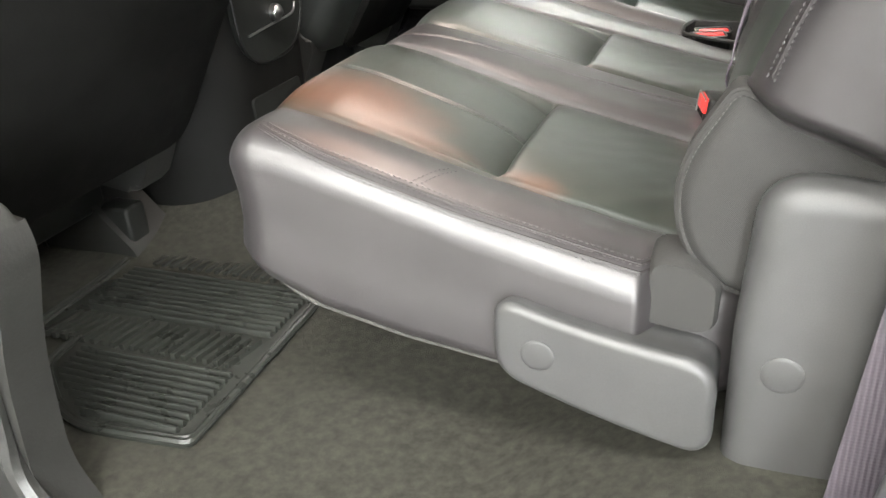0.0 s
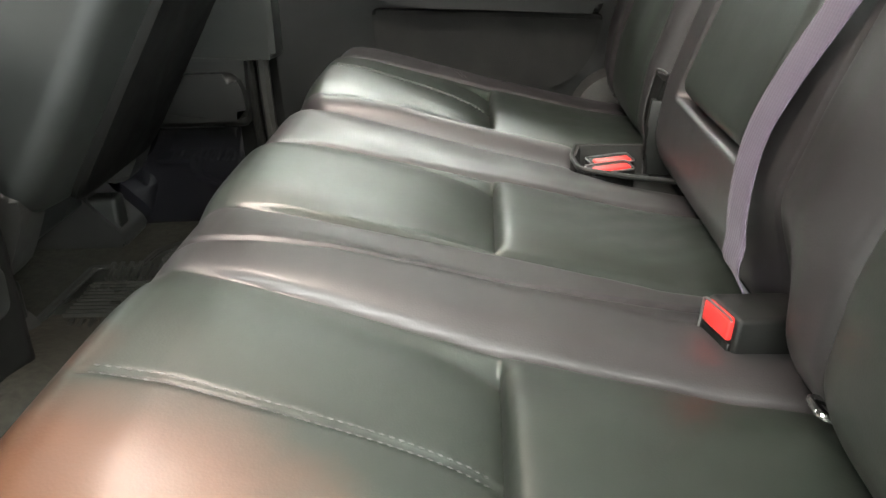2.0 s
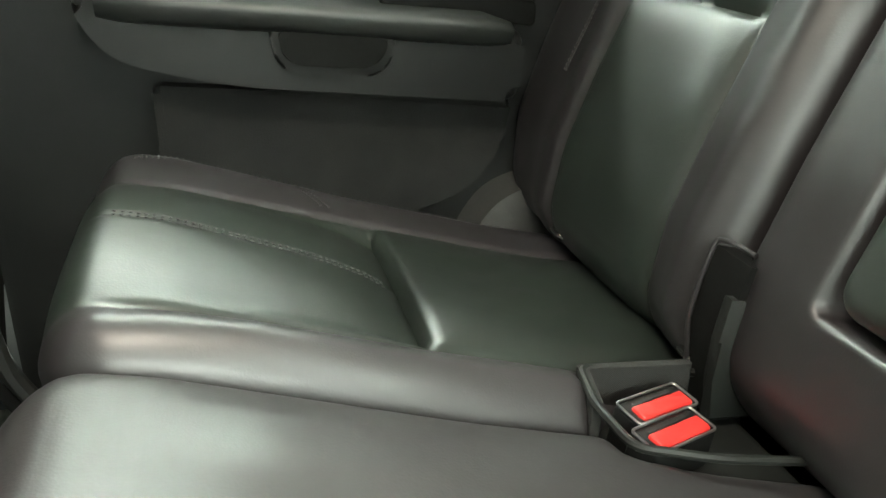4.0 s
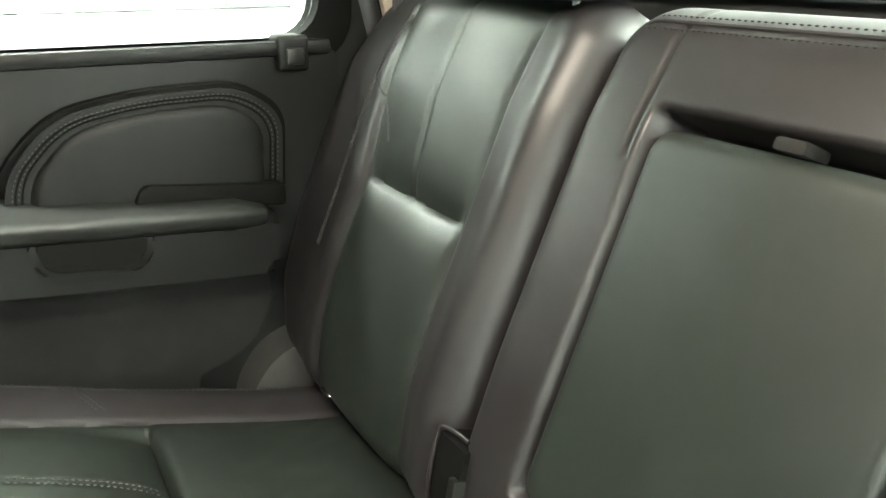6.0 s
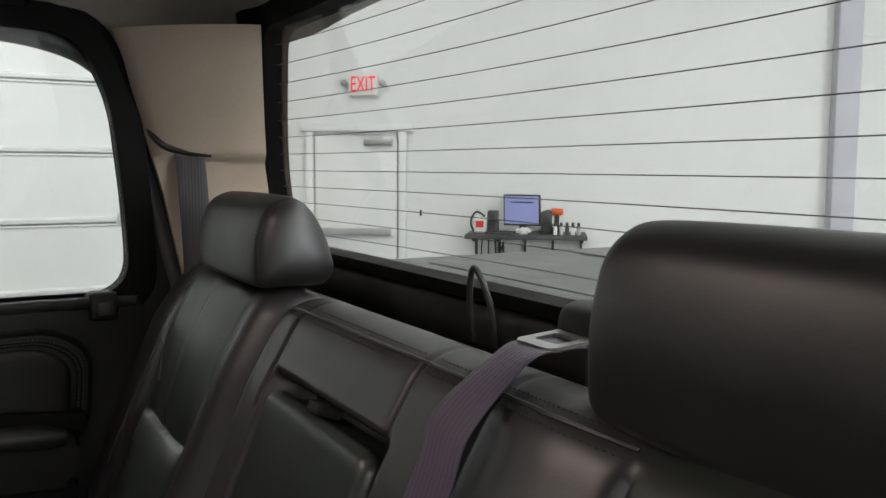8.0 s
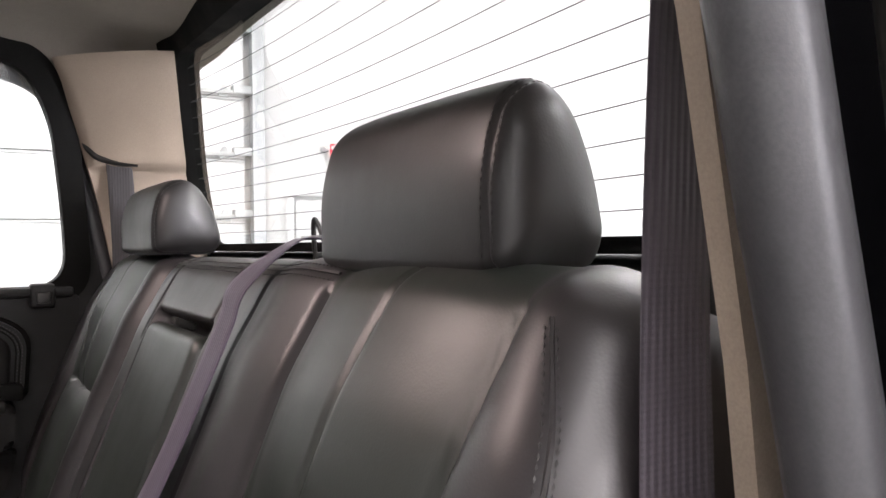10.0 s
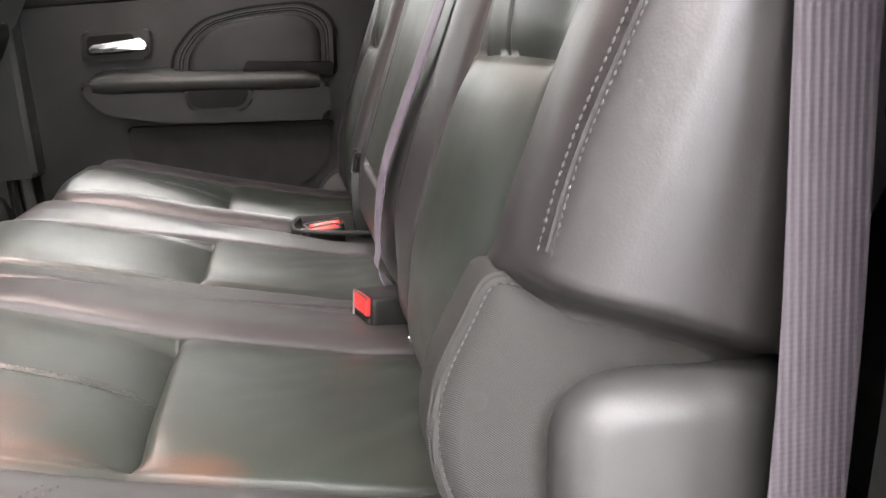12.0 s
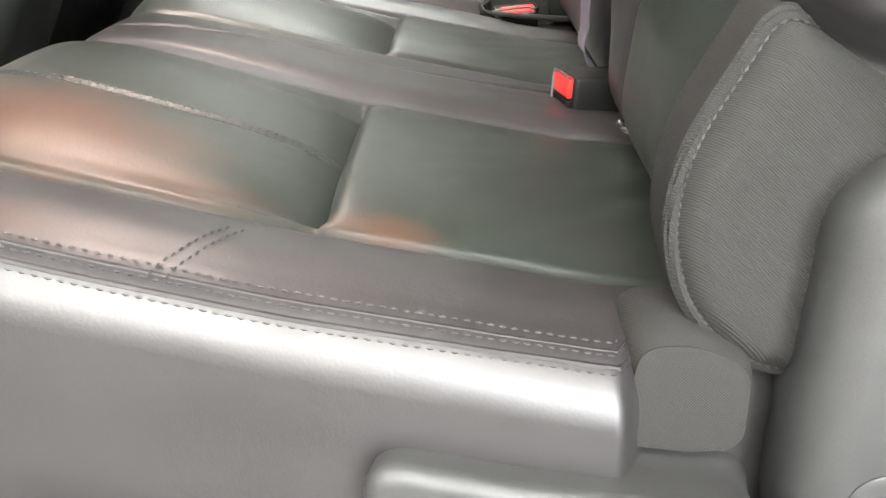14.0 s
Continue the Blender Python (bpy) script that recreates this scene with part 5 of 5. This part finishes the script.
part("belt_fold", box(0.6625, 0.7095, 0.042, 0.053, 0.664, 0.698, 0.0045, 4), BELT, near, "bunched stitched belt fold")
stitches("stitching", [[(0.665 + 0.0042 * i, 0.0412, 0.676 - 0.003 * math.sin(math.pi * i / 10)) for i in range(11)]], THREAD, near, step=0.004, long=0.0055, r=0.0012, slant=0.002)
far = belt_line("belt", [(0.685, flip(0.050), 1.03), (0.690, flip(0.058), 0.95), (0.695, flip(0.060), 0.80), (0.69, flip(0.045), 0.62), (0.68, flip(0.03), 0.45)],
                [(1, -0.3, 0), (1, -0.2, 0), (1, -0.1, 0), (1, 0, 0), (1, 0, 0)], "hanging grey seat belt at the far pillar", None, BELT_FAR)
route = [(0.574, 0.487), (0.574, 0.45), (0.580, 0.40), (0.590, 0.34), (0.606, 0.28), (0.632, 0.21), (0.642, 0.15), (0.630, 0.10), (0.612, 0.06), (0.600, 0.03)]
plain = Pad(0.092, 1.052, 0.0, 0.540, lambda a, b: max(back_top(a, b, (), extra60[3:4]), lerp(b, [(0.0, -0.05), (0.13, 0.004)])), low_back, lean, r=0.042, rc=0.05)
mid_pts = [Vector((0.800, 0.606, 0.842)), Vector((0.765, 0.594, 0.853)), Vector((0.730, 0.583, 0.856)), Vector((0.697, 0.577, 0.851))] + [plain.on(a_, v_, 0.011) for a_, v_ in route] + [Vector((0.535, 0.594, 0.330))]
mid_side = [Vector((0.15, 1, 0))] * 4 + [Vector((0, 1, 0.15))] * len(route) + [Vector((0, 1, 0))]
mid = belt_line("belt", mid_pts, mid_side, "mauve-grey centre seat belt drawn down the seat back", None, BELT_MID)
ring_line = rounded([(0.716, 0.556), (0.776, 0.568), (0.776, 0.616), (0.716, 0.602)], 0.010, 4)
hole_line = rounded([(0.731, 0.567), (0.758, 0.573), (0.758, 0.603), (0.731, 0.596)], 0.005, 4)
bm = bmesh.new()
loops = [[bm.verts.new((p[0], p[1], z)) for p in ring] for ring, z in ((ring_line, 0.8565), (ring_line, 0.8595), (hole_line, 0.8595), (hole_line, 0.8565))]
for i in range(4):
    p, q = loops[i], loops[(i + 1) % 4]
    for k in range(len(ring_line)):
        bm.faces.new((p[k], p[(k + 1) % len(ring_line)], q[(k + 1) % len(ring_line)], q[k]))
part("steel_tongue", bm, STEEL, mid, "bright steel belt tongue")
o = thing("belt_guide", (0.80, 0.53, 0.83), "dark plastic belt retractor cover behind the seat", "belt guide")
guide_line = rounded([(0.768, 0.548), (0.768, 0.626), (0.82, 0.645), (0.855, 0.62), (0.855, 0.55), (0.82, 0.53)], 0.03, 6)
part("cap", puff(guide_line, "z", 0.852, 0.028), DOOR_PLASTIC, o, "domed dark grey cap")
part("neck", prism(rounded([(0.795, 0.56), (0.795, 0.615), (0.845, 0.625), (0.845, 0.555)], 0.01, 3), "z", 0.60, 0.866, 0.003), PLASTIC_DARK, o)
o = thing("release_loop", (0.837, 0.812, 0.84), "black cord loop standing behind the seat back", "cord loop")
part("cord", tube(smooth_path([(0.838, 0.808, 0.80), (0.831, 0.810, 0.85), (0.824, 0.829, 0.884), (0.831, 0.849, 0.85), (0.838, 0.851, 0.80)], 8), 0.0036, 8), RUBBER, o)
# near-black plate low in the gap behind the seat, standing for its shade
tagged(part("gap_shade", box(0.72, 0.93, -0.02, flip(-0.02), 0.58, 0.60, 0.006), NEAR_BLACK), "near-black plate for the shade in the gap behind the seat", "shelf", kind="structure")

# ---- far door ----
DY = 1.52


def rear_door():
    o = thing("rear_door", (0.2, 1.6, 0.05), "dark rear passenger door with armrest and window, shut", "car door")
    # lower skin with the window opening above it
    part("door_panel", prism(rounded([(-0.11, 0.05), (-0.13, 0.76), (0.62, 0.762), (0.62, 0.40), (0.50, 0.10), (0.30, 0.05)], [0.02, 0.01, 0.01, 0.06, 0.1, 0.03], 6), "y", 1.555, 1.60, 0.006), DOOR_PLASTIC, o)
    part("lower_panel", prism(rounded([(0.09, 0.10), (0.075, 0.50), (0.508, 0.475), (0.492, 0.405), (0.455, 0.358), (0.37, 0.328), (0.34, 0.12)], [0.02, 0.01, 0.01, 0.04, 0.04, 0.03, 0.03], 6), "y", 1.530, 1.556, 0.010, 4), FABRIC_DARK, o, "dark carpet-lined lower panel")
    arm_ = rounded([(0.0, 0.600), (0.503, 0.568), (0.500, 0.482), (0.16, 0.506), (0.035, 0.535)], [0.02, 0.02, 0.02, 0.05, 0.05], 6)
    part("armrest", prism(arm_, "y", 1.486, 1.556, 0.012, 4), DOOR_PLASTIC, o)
    pad_ = rounded([(1.458, 0.0), (1.545, 0.020), (1.545, -0.030), (1.474, -0.030)], [0.016, 0.004, 0.004, 0.014], 5)
    bm = bmesh.new()
    rings_ = []
    for q in range(13):
        x = 0.03 + 0.455 * q / 12
        z = 0.606 - 0.062 * (x - 0.03) + 0.006 * (q in (0, 12)) * -1
        g_ = 0.8 if q in (0, 12) else 1.0
        rings_.append([bm.verts.new((x, 1.54 + (p[0] - 1.54) * g_, z + p[1] * g_)) for p in pad_])
    for p, q in zip(rings_, rings_[1:]):
        for k in range(len(pad_)):
            bm.faces.new((p[k], p[(k + 1) % len(pad_)], q[(k + 1) % len(pad_)], q[k]))
    bm.faces.new(rings_[0])
    bm.faces.new(rings_[-1][::-1])
    part("armrest_pad", bm, LEATHER_SHADED, o, "soft armrest ledge")
    part("pull_pocket", prism(rounded([(0.203, 0.572), (0.347, 0.562), (0.340, 0.530), (0.322, 0.516), (0.232, 0.520), (0.212, 0.532)], 0.012, 4), "y", 1.479, 1.489, 0.004, 3), DOOR_PLASTIC, o)
    # near-black sheet laid over the pocket plate, standing for its inner shade
    part("pull_shade", prism(rounded([(0.212, 0.568), (0.338, 0.560), (0.330, 0.536), (0.312, 0.526), (0.236, 0.530), (0.220, 0.538)], 0.010, 4), "y", 1.476, 1.4805, 0.001, 1), NEAR_BLACK, o, "near-black sheet for the shade in the pull pocket")
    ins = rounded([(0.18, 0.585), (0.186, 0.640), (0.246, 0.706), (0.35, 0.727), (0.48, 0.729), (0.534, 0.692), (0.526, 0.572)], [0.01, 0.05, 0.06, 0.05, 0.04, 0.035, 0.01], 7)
    # near-black plate showing as the shaded gap round the insert
    part("insert_gap_shade", prism(ins, "y", 1.530, 1.556, 0.006, 3), NEAR_BLACK, o, "near-black plate for the shade round the insert")
    c = Vector((0.36, 0.61))
    ins2 = [tuple(c + (Vector(p) - c) * 0.95) for p in ins]
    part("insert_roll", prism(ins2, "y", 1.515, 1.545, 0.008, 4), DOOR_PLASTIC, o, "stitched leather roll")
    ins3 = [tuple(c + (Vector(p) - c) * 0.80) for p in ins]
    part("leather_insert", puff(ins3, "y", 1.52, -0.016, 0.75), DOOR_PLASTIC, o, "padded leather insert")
    for k in (0.85, 0.89):
        part("seam", tube([(c.x + (p[0] - c.x) * k, 1.5145, c.y + (p[1] - c.y) * k) for p in ins[3:-3]], 0.0013, 6), NEAR_BLACK, o)
    stitches("stitching", [[(c.x + (p[0] - c.x) * k, 1.514, c.y + (p[1] - c.y) * k) for p in ins[3:-3]] for k in (0.87, 0.91)], THREAD_DARK, o)
    # near-black block standing for the shade in the grip recess
    part("grip_shade", prism(rounded([(0.326, 0.590), (0.340, 0.617), (0.517, 0.600), (0.517, 0.57)], 0.008, 3), "y", 1.494, 1.53, 0.003), NEAR_BLACK, o, "near-black block for the shade in the grip recess")
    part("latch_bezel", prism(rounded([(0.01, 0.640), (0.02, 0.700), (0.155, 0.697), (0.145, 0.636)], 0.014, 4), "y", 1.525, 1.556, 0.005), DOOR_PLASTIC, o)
    # near-black plate for the shade inside the latch cup
    part("latch_cup_shade", prism(rounded([(0.025, 0.652), (0.03, 0.690), (0.12, 0.690), (0.12, 0.652)], 0.010, 4), "y", 1.5235, 1.53), NEAR_BLACK, o)
    part("latch_handle", prism(rounded([(0.03, 0.656), (0.035, 0.672), (0.14, 0.680), (0.148, 0.656)], 0.008, 4), "y", 1.508, 1.524, 0.004, 3), CHROME, o, "chrome door latch handle")
    part("belt_strip", box(-0.12, 0.61, 1.548, 1.606, 0.755, 0.775, 0.006, 2), DOOR_PLASTIC, o)
    b_ = part("lock_box", box(0.533, 0.577, 1.545, 1.585, 0.735, 0.782, 0.006, 3), DOOR_PLASTIC, o)
    part("lock_key", box(0.544, 0.568, 1.539, 1.547, 0.744, 0.766, 0.003, 2), RUBBER, b_)
    # window frame round the glass
    hole = rounded([(-0.06, 0.775), (0.60, 0.775), (0.59, 0.93), (0.57, 1.10), (0.52, 1.195), (-0.06, 1.215)], [0.02, 0.07, 0.05, 0.06, 0.09, 0.03], 7)
    c = Vector((0.27, 0.97))
    big = [tuple(c + Vector(((p[0] - c.x) * 1.14, (p[1] - c.y) * 1.17))) for p in hole]
    bm = bmesh.new()
    loops = [[bm.verts.new((p[0], 1.575 + d - (p[1] - 0.775) * 0.12, p[1])) for p in ring] for ring, d in ((big, -0.02), (hole, -0.02), (hole, 0.03), (big, 0.03))]
    k = len(hole)
    for i in range(4):
        p, q = loops[i], loops[(i + 1) % 4]
        for j in range(k):
            bm.faces.new((p[j], p[(j + 1) % k], q[(j + 1) % k], q[j]))
    part("window_frame", bm, NEAR_BLACK, o, "black window surround")
    bm = bmesh.new()
    f = [bm.verts.new((p[0], 1.58 - (p[1] - 0.775) * 0.12, p[1])) for p in hole]
    b = [bm.verts.new((p[0], 1.584 - (p[1] - 0.775) * 0.12, p[1])) for p in hole]
    bm.faces.new(f)
    bm.faces.new(b[::-1])
    for j in range(k):
        bm.faces.new((f[j], f[(j + 1) % k], b[(j + 1) % k], b[j]))
    g = part("pane", bm, GLASS, o, "clear side glass", smooth=False)
    g.visible_shadow = False


DOOR_FRONT = -0.135
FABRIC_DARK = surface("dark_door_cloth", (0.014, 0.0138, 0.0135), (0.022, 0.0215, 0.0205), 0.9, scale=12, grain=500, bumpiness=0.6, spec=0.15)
rear_door()
o = thing("door_seal", (DOOR_FRONT, 1.53, 0.3), "black rubber seal at the far door's front edge", "door seal", "door seals")
for dx, r_ in ((0.0, 0.012), (-0.026, 0.009)):
    part("bulb", tube(smooth_path([(DOOR_FRONT + dx + 0.05, 1.535, 0.08), (DOOR_FRONT + dx, 1.535, 0.2), (DOOR_FRONT + dx - 0.008, 1.532, 0.5), (DOOR_FRONT + dx - 0.01, 1.53, 0.78), (DOOR_FRONT + dx, 1.50, 1.05), (DOOR_FRONT + dx + 0.01, 1.48, 1.2)], 6), r_, 8), NEAR_BLACK if dx else RUBBER, o)
o = thing("pillar_foot_trim", (-0.24, 1.53, 0.29), "dark plastic trim with a step at the far pillar's foot", "pillar trim")
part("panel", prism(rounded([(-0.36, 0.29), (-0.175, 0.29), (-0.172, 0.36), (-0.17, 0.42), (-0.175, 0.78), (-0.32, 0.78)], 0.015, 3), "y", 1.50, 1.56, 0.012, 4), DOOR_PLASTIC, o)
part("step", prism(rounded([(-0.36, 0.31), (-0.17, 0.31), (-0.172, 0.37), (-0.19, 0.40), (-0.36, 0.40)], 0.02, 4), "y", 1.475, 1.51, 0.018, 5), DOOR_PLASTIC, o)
tagged(part("wheel_arch_trim", prism(rounded([(0.44, 0.05), (0.44, 0.30), (0.48, 0.36), (0.66, 0.42), (0.66, 0.05)], 0.03, 4), "y", 1.485, 1.56, 0.008), BEIGE_DARK), "grey trim beside the far seat base", "trim panel", kind="structure")

# ---- front seats and console ----
def front_seat(y, panel, label):
    o = thing("front_seat", (-0.6, y, FLOOR), label, "car seat", "front seats")
    tilt = radians(32)
    ev, ew = Vector((math.sin(tilt), 0, math.cos(tilt))), Vector((math.cos(tilt), 0, -math.sin(tilt)))

    def place(a, b, h):
        p = Vector((-0.420, y + a, 0.297)) + ev * b + ew * h
        return (p.x, p.y, p.z)
    pad = Pad(-0.275, 0.275, 0.0, 0.62, lambda a, b: 0.058 - 0.02 * (a / 0.275) ** 4, lambda a, b: -0.10, place, r=0.035, rc=0.06, step=0.012)
    pad.build("backrest", LEATHER_SHADED, o)
    rc = rounded([(-panel, 0.01), (panel, 0.01), (panel * 0.92, 0.54), (-panel * 0.92, 0.54)], 0.05, 6)
    bm = bmesh.new()
    loops = [[bm.verts.new(place(p[0] * k, 0.275 + (p[1] - 0.275) * k, h)) for p in rc] for k, h in ((1.0, 0.030), (1.0, 0.064), (0.97, 0.070))]
    for p, q in zip(loops, loops[1:]):
        for j in range(len(rc)):
            bm.faces.new((p[j], p[(j + 1) % len(rc)], q[(j + 1) % len(rc)], q[j]))
    bm.faces.new(loops[-1])
    bm.faces.new(loops[0][::-1])
    part("back_panel", bm, NEAR_BLACK, o, "black cloth back panel")
    part("cushion", box(-1.05, -0.46, y - 0.26, y + 0.26, 0.24, 0.40, 0.05, 5), LEATHER_SHADED, o)
    part("base", box(-0.95, -0.52, y - 0.21, y + 0.21, 0.15, 0.25, 0.01), PLASTIC_DARK, o)
    for s in (-1, 1):
        part("rail", box(-1.0, -0.46, y + s * 0.21 - 0.025, y + s * 0.21 + 0.025, FLOOR, 0.16, 0.008), PLASTIC_DARK, o)
        cover = [(-0.56, 0.205), (-0.435, 0.185), (-0.41, 0.225), (-0.375, 0.30), (-0.385, 0.335), (-0.46, 0.345), (-0.56, 0.30)]
        part("rail_cover", prism(rounded(cover, [0.01, 0.02, 0.06, 0.04, 0.03, 0.04, 0.02], 5), "y", y + s * 0.235 - 0.038, y + s * 0.235 + 0.038, 0.012, 4), RUBBER, o, "dark plastic rail cover")
        foot = [(-0.66, FLOOR), (-0.445, FLOOR), (-0.450, 0.085), (-0.515, 0.155), (-0.545, 0.205), (-0.60, 0.215), (-0.66, 0.16)]
        part("rail_foot", prism(rounded(foot, [0.005, 0.01, 0.02, 0.05, 0.03, 0.03, 0.03], 5), "y", y + s * 0.235 - 0.062, y + s * 0.235 + 0.055, 0.014, 4), RUBBER, o, "dark moulded cover over the rail foot")
    part("headrest", box(-0.10, 0.0, y - 0.13, y + 0.13, 0.84, 0.99, 0.04, 5), LEATHER_SHADED, o)
    for s in (-1, 1):
        part("post", tube([(-0.075, y + s * 0.06, 0.76), (-0.055, y + s * 0.06, 0.87)], 0.006, 8), CHROME, o, "chrome post")
    return o


front_seat(0.265, 0.245, "black leather driver seat with a dark cloth back panel")
front_seat(1.285, 0.170, "black leather front passenger seat with a dark cloth back panel")
con = thing("centre_console", (-0.6, CY, FLOOR), "dark floor console with rear air vents", "console")
CXR = -0.322
part("body", prism(rounded([(-1.3, 0.58), (-0.43, 0.575), (CXR - 0.008, 0.655), (CXR - 0.008, 0.89), (-0.37, 0.93), (-1.3, 0.93)], [0.01, 0.09, 0.05, 0.025, 0.04, 0.01], 8), "z", FLOOR, 0.57, 0.03, 5), NEAR_BLACK, con)
oval = rounded([(0.672, 0.345), (0.884, 0.345), (0.905, 0.575), (0.655, 0.575)], [0.09, 0.09, 0.035, 0.035], 9)
part("rear_panel", prism(oval, "x", CXR - 0.012, CXR, 0.005, 3), PLASTIC_DARK, con, "upright oval panel")
part("panel_rim", tube([(CXR - 0.001, p[0], p[1]) for p in oval], 0.0035, 6, True), DOOR_PLASTIC, con)
part("lid", box(-1.1, -0.36, 0.60, 0.925, 0.568, 0.61, 0.018, 4), LEATHER, con)
vent_line = rounded([(0.69, 0.487), (0.872, 0.487), (0.880, 0.552), (0.682, 0.552)], 0.012, 4)
v_ = part("vent", prism(vent_line, "x", CXR, CXR + 0.003, 0.001, 1), NEAR_BLACK, con, "black air vent")
part("vent_rim", tube([(CXR + 0.003, p[0], p[1]) for p in vent_line], 0.0035, 6, True), PLASTIC, v_, "grey vent rim")
for k in range(4):
    part("louvre", box(CXR + 0.001, CXR + 0.005, 0.69, 0.872, 0.496 + 0.013 * k, 0.499 + 0.013 * k), PLASTIC_DARK, v_)
part("trim_line", tube(smooth_path([(CXR + 0.002, 0.695, 0.403), (CXR + 0.003, 0.76, 0.408), (CXR + 0.002, 0.85, 0.414), (CXR + 0.002, 0.866, 0.432)], 6), 0.0022, 6), STEEL, con, "thin bright curved trim line")
part("knob", disc((CXR, 0.79, 0.428), (1, 0, 0), 0.015, 0.014), STEEL, con, "round metal knob")
part("cup_flap", prism(rounded([(0.69, 0.23), (0.855, 0.23), (0.86, 0.29), (0.685, 0.29)], 0.012, 4), "x", CXR - 0.012, CXR - 0.004, 0.003), PLASTIC_DARK, con)

# ---- rubber mat ----
mat_ = thing("rubber_floor_mat", (-0.28, 0.35, FLOOR), "ribbed black rubber floor mat on the carpet", "floor mat")
MZ = FLOOR + 0.005
mo = rounded([(-0.215, 0.030), (-0.058, 0.042), (-0.064, 0.37), (-0.060, 0.74), (-0.330, 0.74), (-0.362, 0.625), (-0.384, 0.575), (-0.390, 0.522), (-0.425, 0.467), (-0.468, 0.468), (-0.464, 0.208), (-0.372, 0.203), (-0.366, 0.125), (-0.275, 0.055)], [0.03, 0.012, 0.01, 0.02, 0.03, 0.02, 0.02, 0.03, 0.02, 0.008, 0.012, 0.012, 0.03, 0.03], 4)
part("sheet", prism(mo, "z", FLOOR + 0.001, MZ + 0.003, 0.002, 2), MAT, mat_)
mc = Vector((-0.235, 0.385))
for k in (1.0, 0.955):
    part("rim", tube([(mc.x + (p[0] - mc.x) * k, mc.y + (p[1] - mc.y) * (0.5 + 0.5 * k), MZ + 0.006) for p in mo], 0.0050 if k == 1 else 0.0034, 6, True), MAT, mat_)
MAT_LEFT = [(0.05, -0.235), (0.12, -0.345), (0.19, -0.352), (0.225, -0.44), (0.45, -0.44), (0.475, -0.395), (0.53, -0.365), (0.60, -0.345), (0.74, -0.31)]
for a, b, kind_ in ((0.052, 0.184, "x"), (0.192, 0.266, "d"), (0.275, 0.412, "x"), (0.422, 0.505, "d"), (0.514, 0.72, "x")):
    if kind_ == "x":
        n = round((b - a) / 0.0135)
        for i in range(n):
            y = a + (i + 0.5) * (b - a) / n
            part("rib", prism(rounded([(y - 0.0040, MZ + 0.002), (y + 0.0040, MZ + 0.002), (y + 0.0022, MZ + 0.012), (y - 0.0022, MZ + 0.012)], 0.001, 1), "x", lerp(y, MAT_LEFT) + 0.012, -0.086), MAT, mat_)
    else:
        for i in range(19):
            x = lerp((a + b) / 2, MAT_LEFT) + 0.010 + i * 0.0178
            if x < -0.105:
                part("rib", prism([(x, a + 0.003), (x + 0.0075, a + 0.003), (x + 0.0195, b - 0.003), (x + 0.012, b - 0.003)], "z", MZ + 0.002, MZ + 0.012), MAT, mat_)

copy_thing(mat_, Matrix.Translation((-0.28, flip(0.35), FLOOR)) @ Matrix.Diagonal((1, -1, 1, 1)))

# ---- the covered bed ----
bed = thing("truck_bed", (2.0, CY, -0.3), "black truck bed behind the cab", "truck bed")
for s in (0, 1):
    bm = box(1.06, 2.92, -0.25, -0.14, -0.20, 0.748, 0.03)
    if s:
        bm.transform(Matrix.Translation((0, 2 * CY, 0)) @ Matrix.Diagonal((1, -1, 1, 1)))
    part("bed_side", bm, PAINT, bed)
part("tailgate", box(2.80, 2.86, -0.1, flip(-0.1), -0.15, 0.745, 0.02), PAINT, bed)
part("bed_floor", box(1.06, 2.8, -0.1, flip(-0.1), -0.2, -0.15), PAINT, bed)
cov = thing("bed_cover", (2.0, CY, 0.72), "grey vinyl cover stretched over the truck bed", "bed cover")
part("cover", box(1.06, 2.95, flip(1.81), 1.81, 0.749, 0.781, 0.012, 3), TONNEAU, cov)
for s in range(4):
    part("bow", box(1.25 + 0.42 * s, 1.29 + 0.42 * s, -0.14, flip(-0.14), 0.781, 0.784, 0.0012, 1), TONNEAU, cov)
for s in (0, 1):
    for x in (-1.5, 2.0):
        y = -0.10 if not s else flip(-0.10)
        o = thing("wheel", (x, y, GROUND), "black truck tyre on a silver rim", "wheel", "truck wheels")
        d_ = 1 if s else -1
        part("tyre", disc((x, y - d_ * 0.12, GROUND + 0.39), (0, d_, 0), 0.39, 0.22, 40, 0.0), RUBBER, o)
        part("rim", disc((x, y + d_ * 0.10, GROUND + 0.39), (0, d_, 0), 0.24, 0.02, 30, 0.0), STEEL, o)
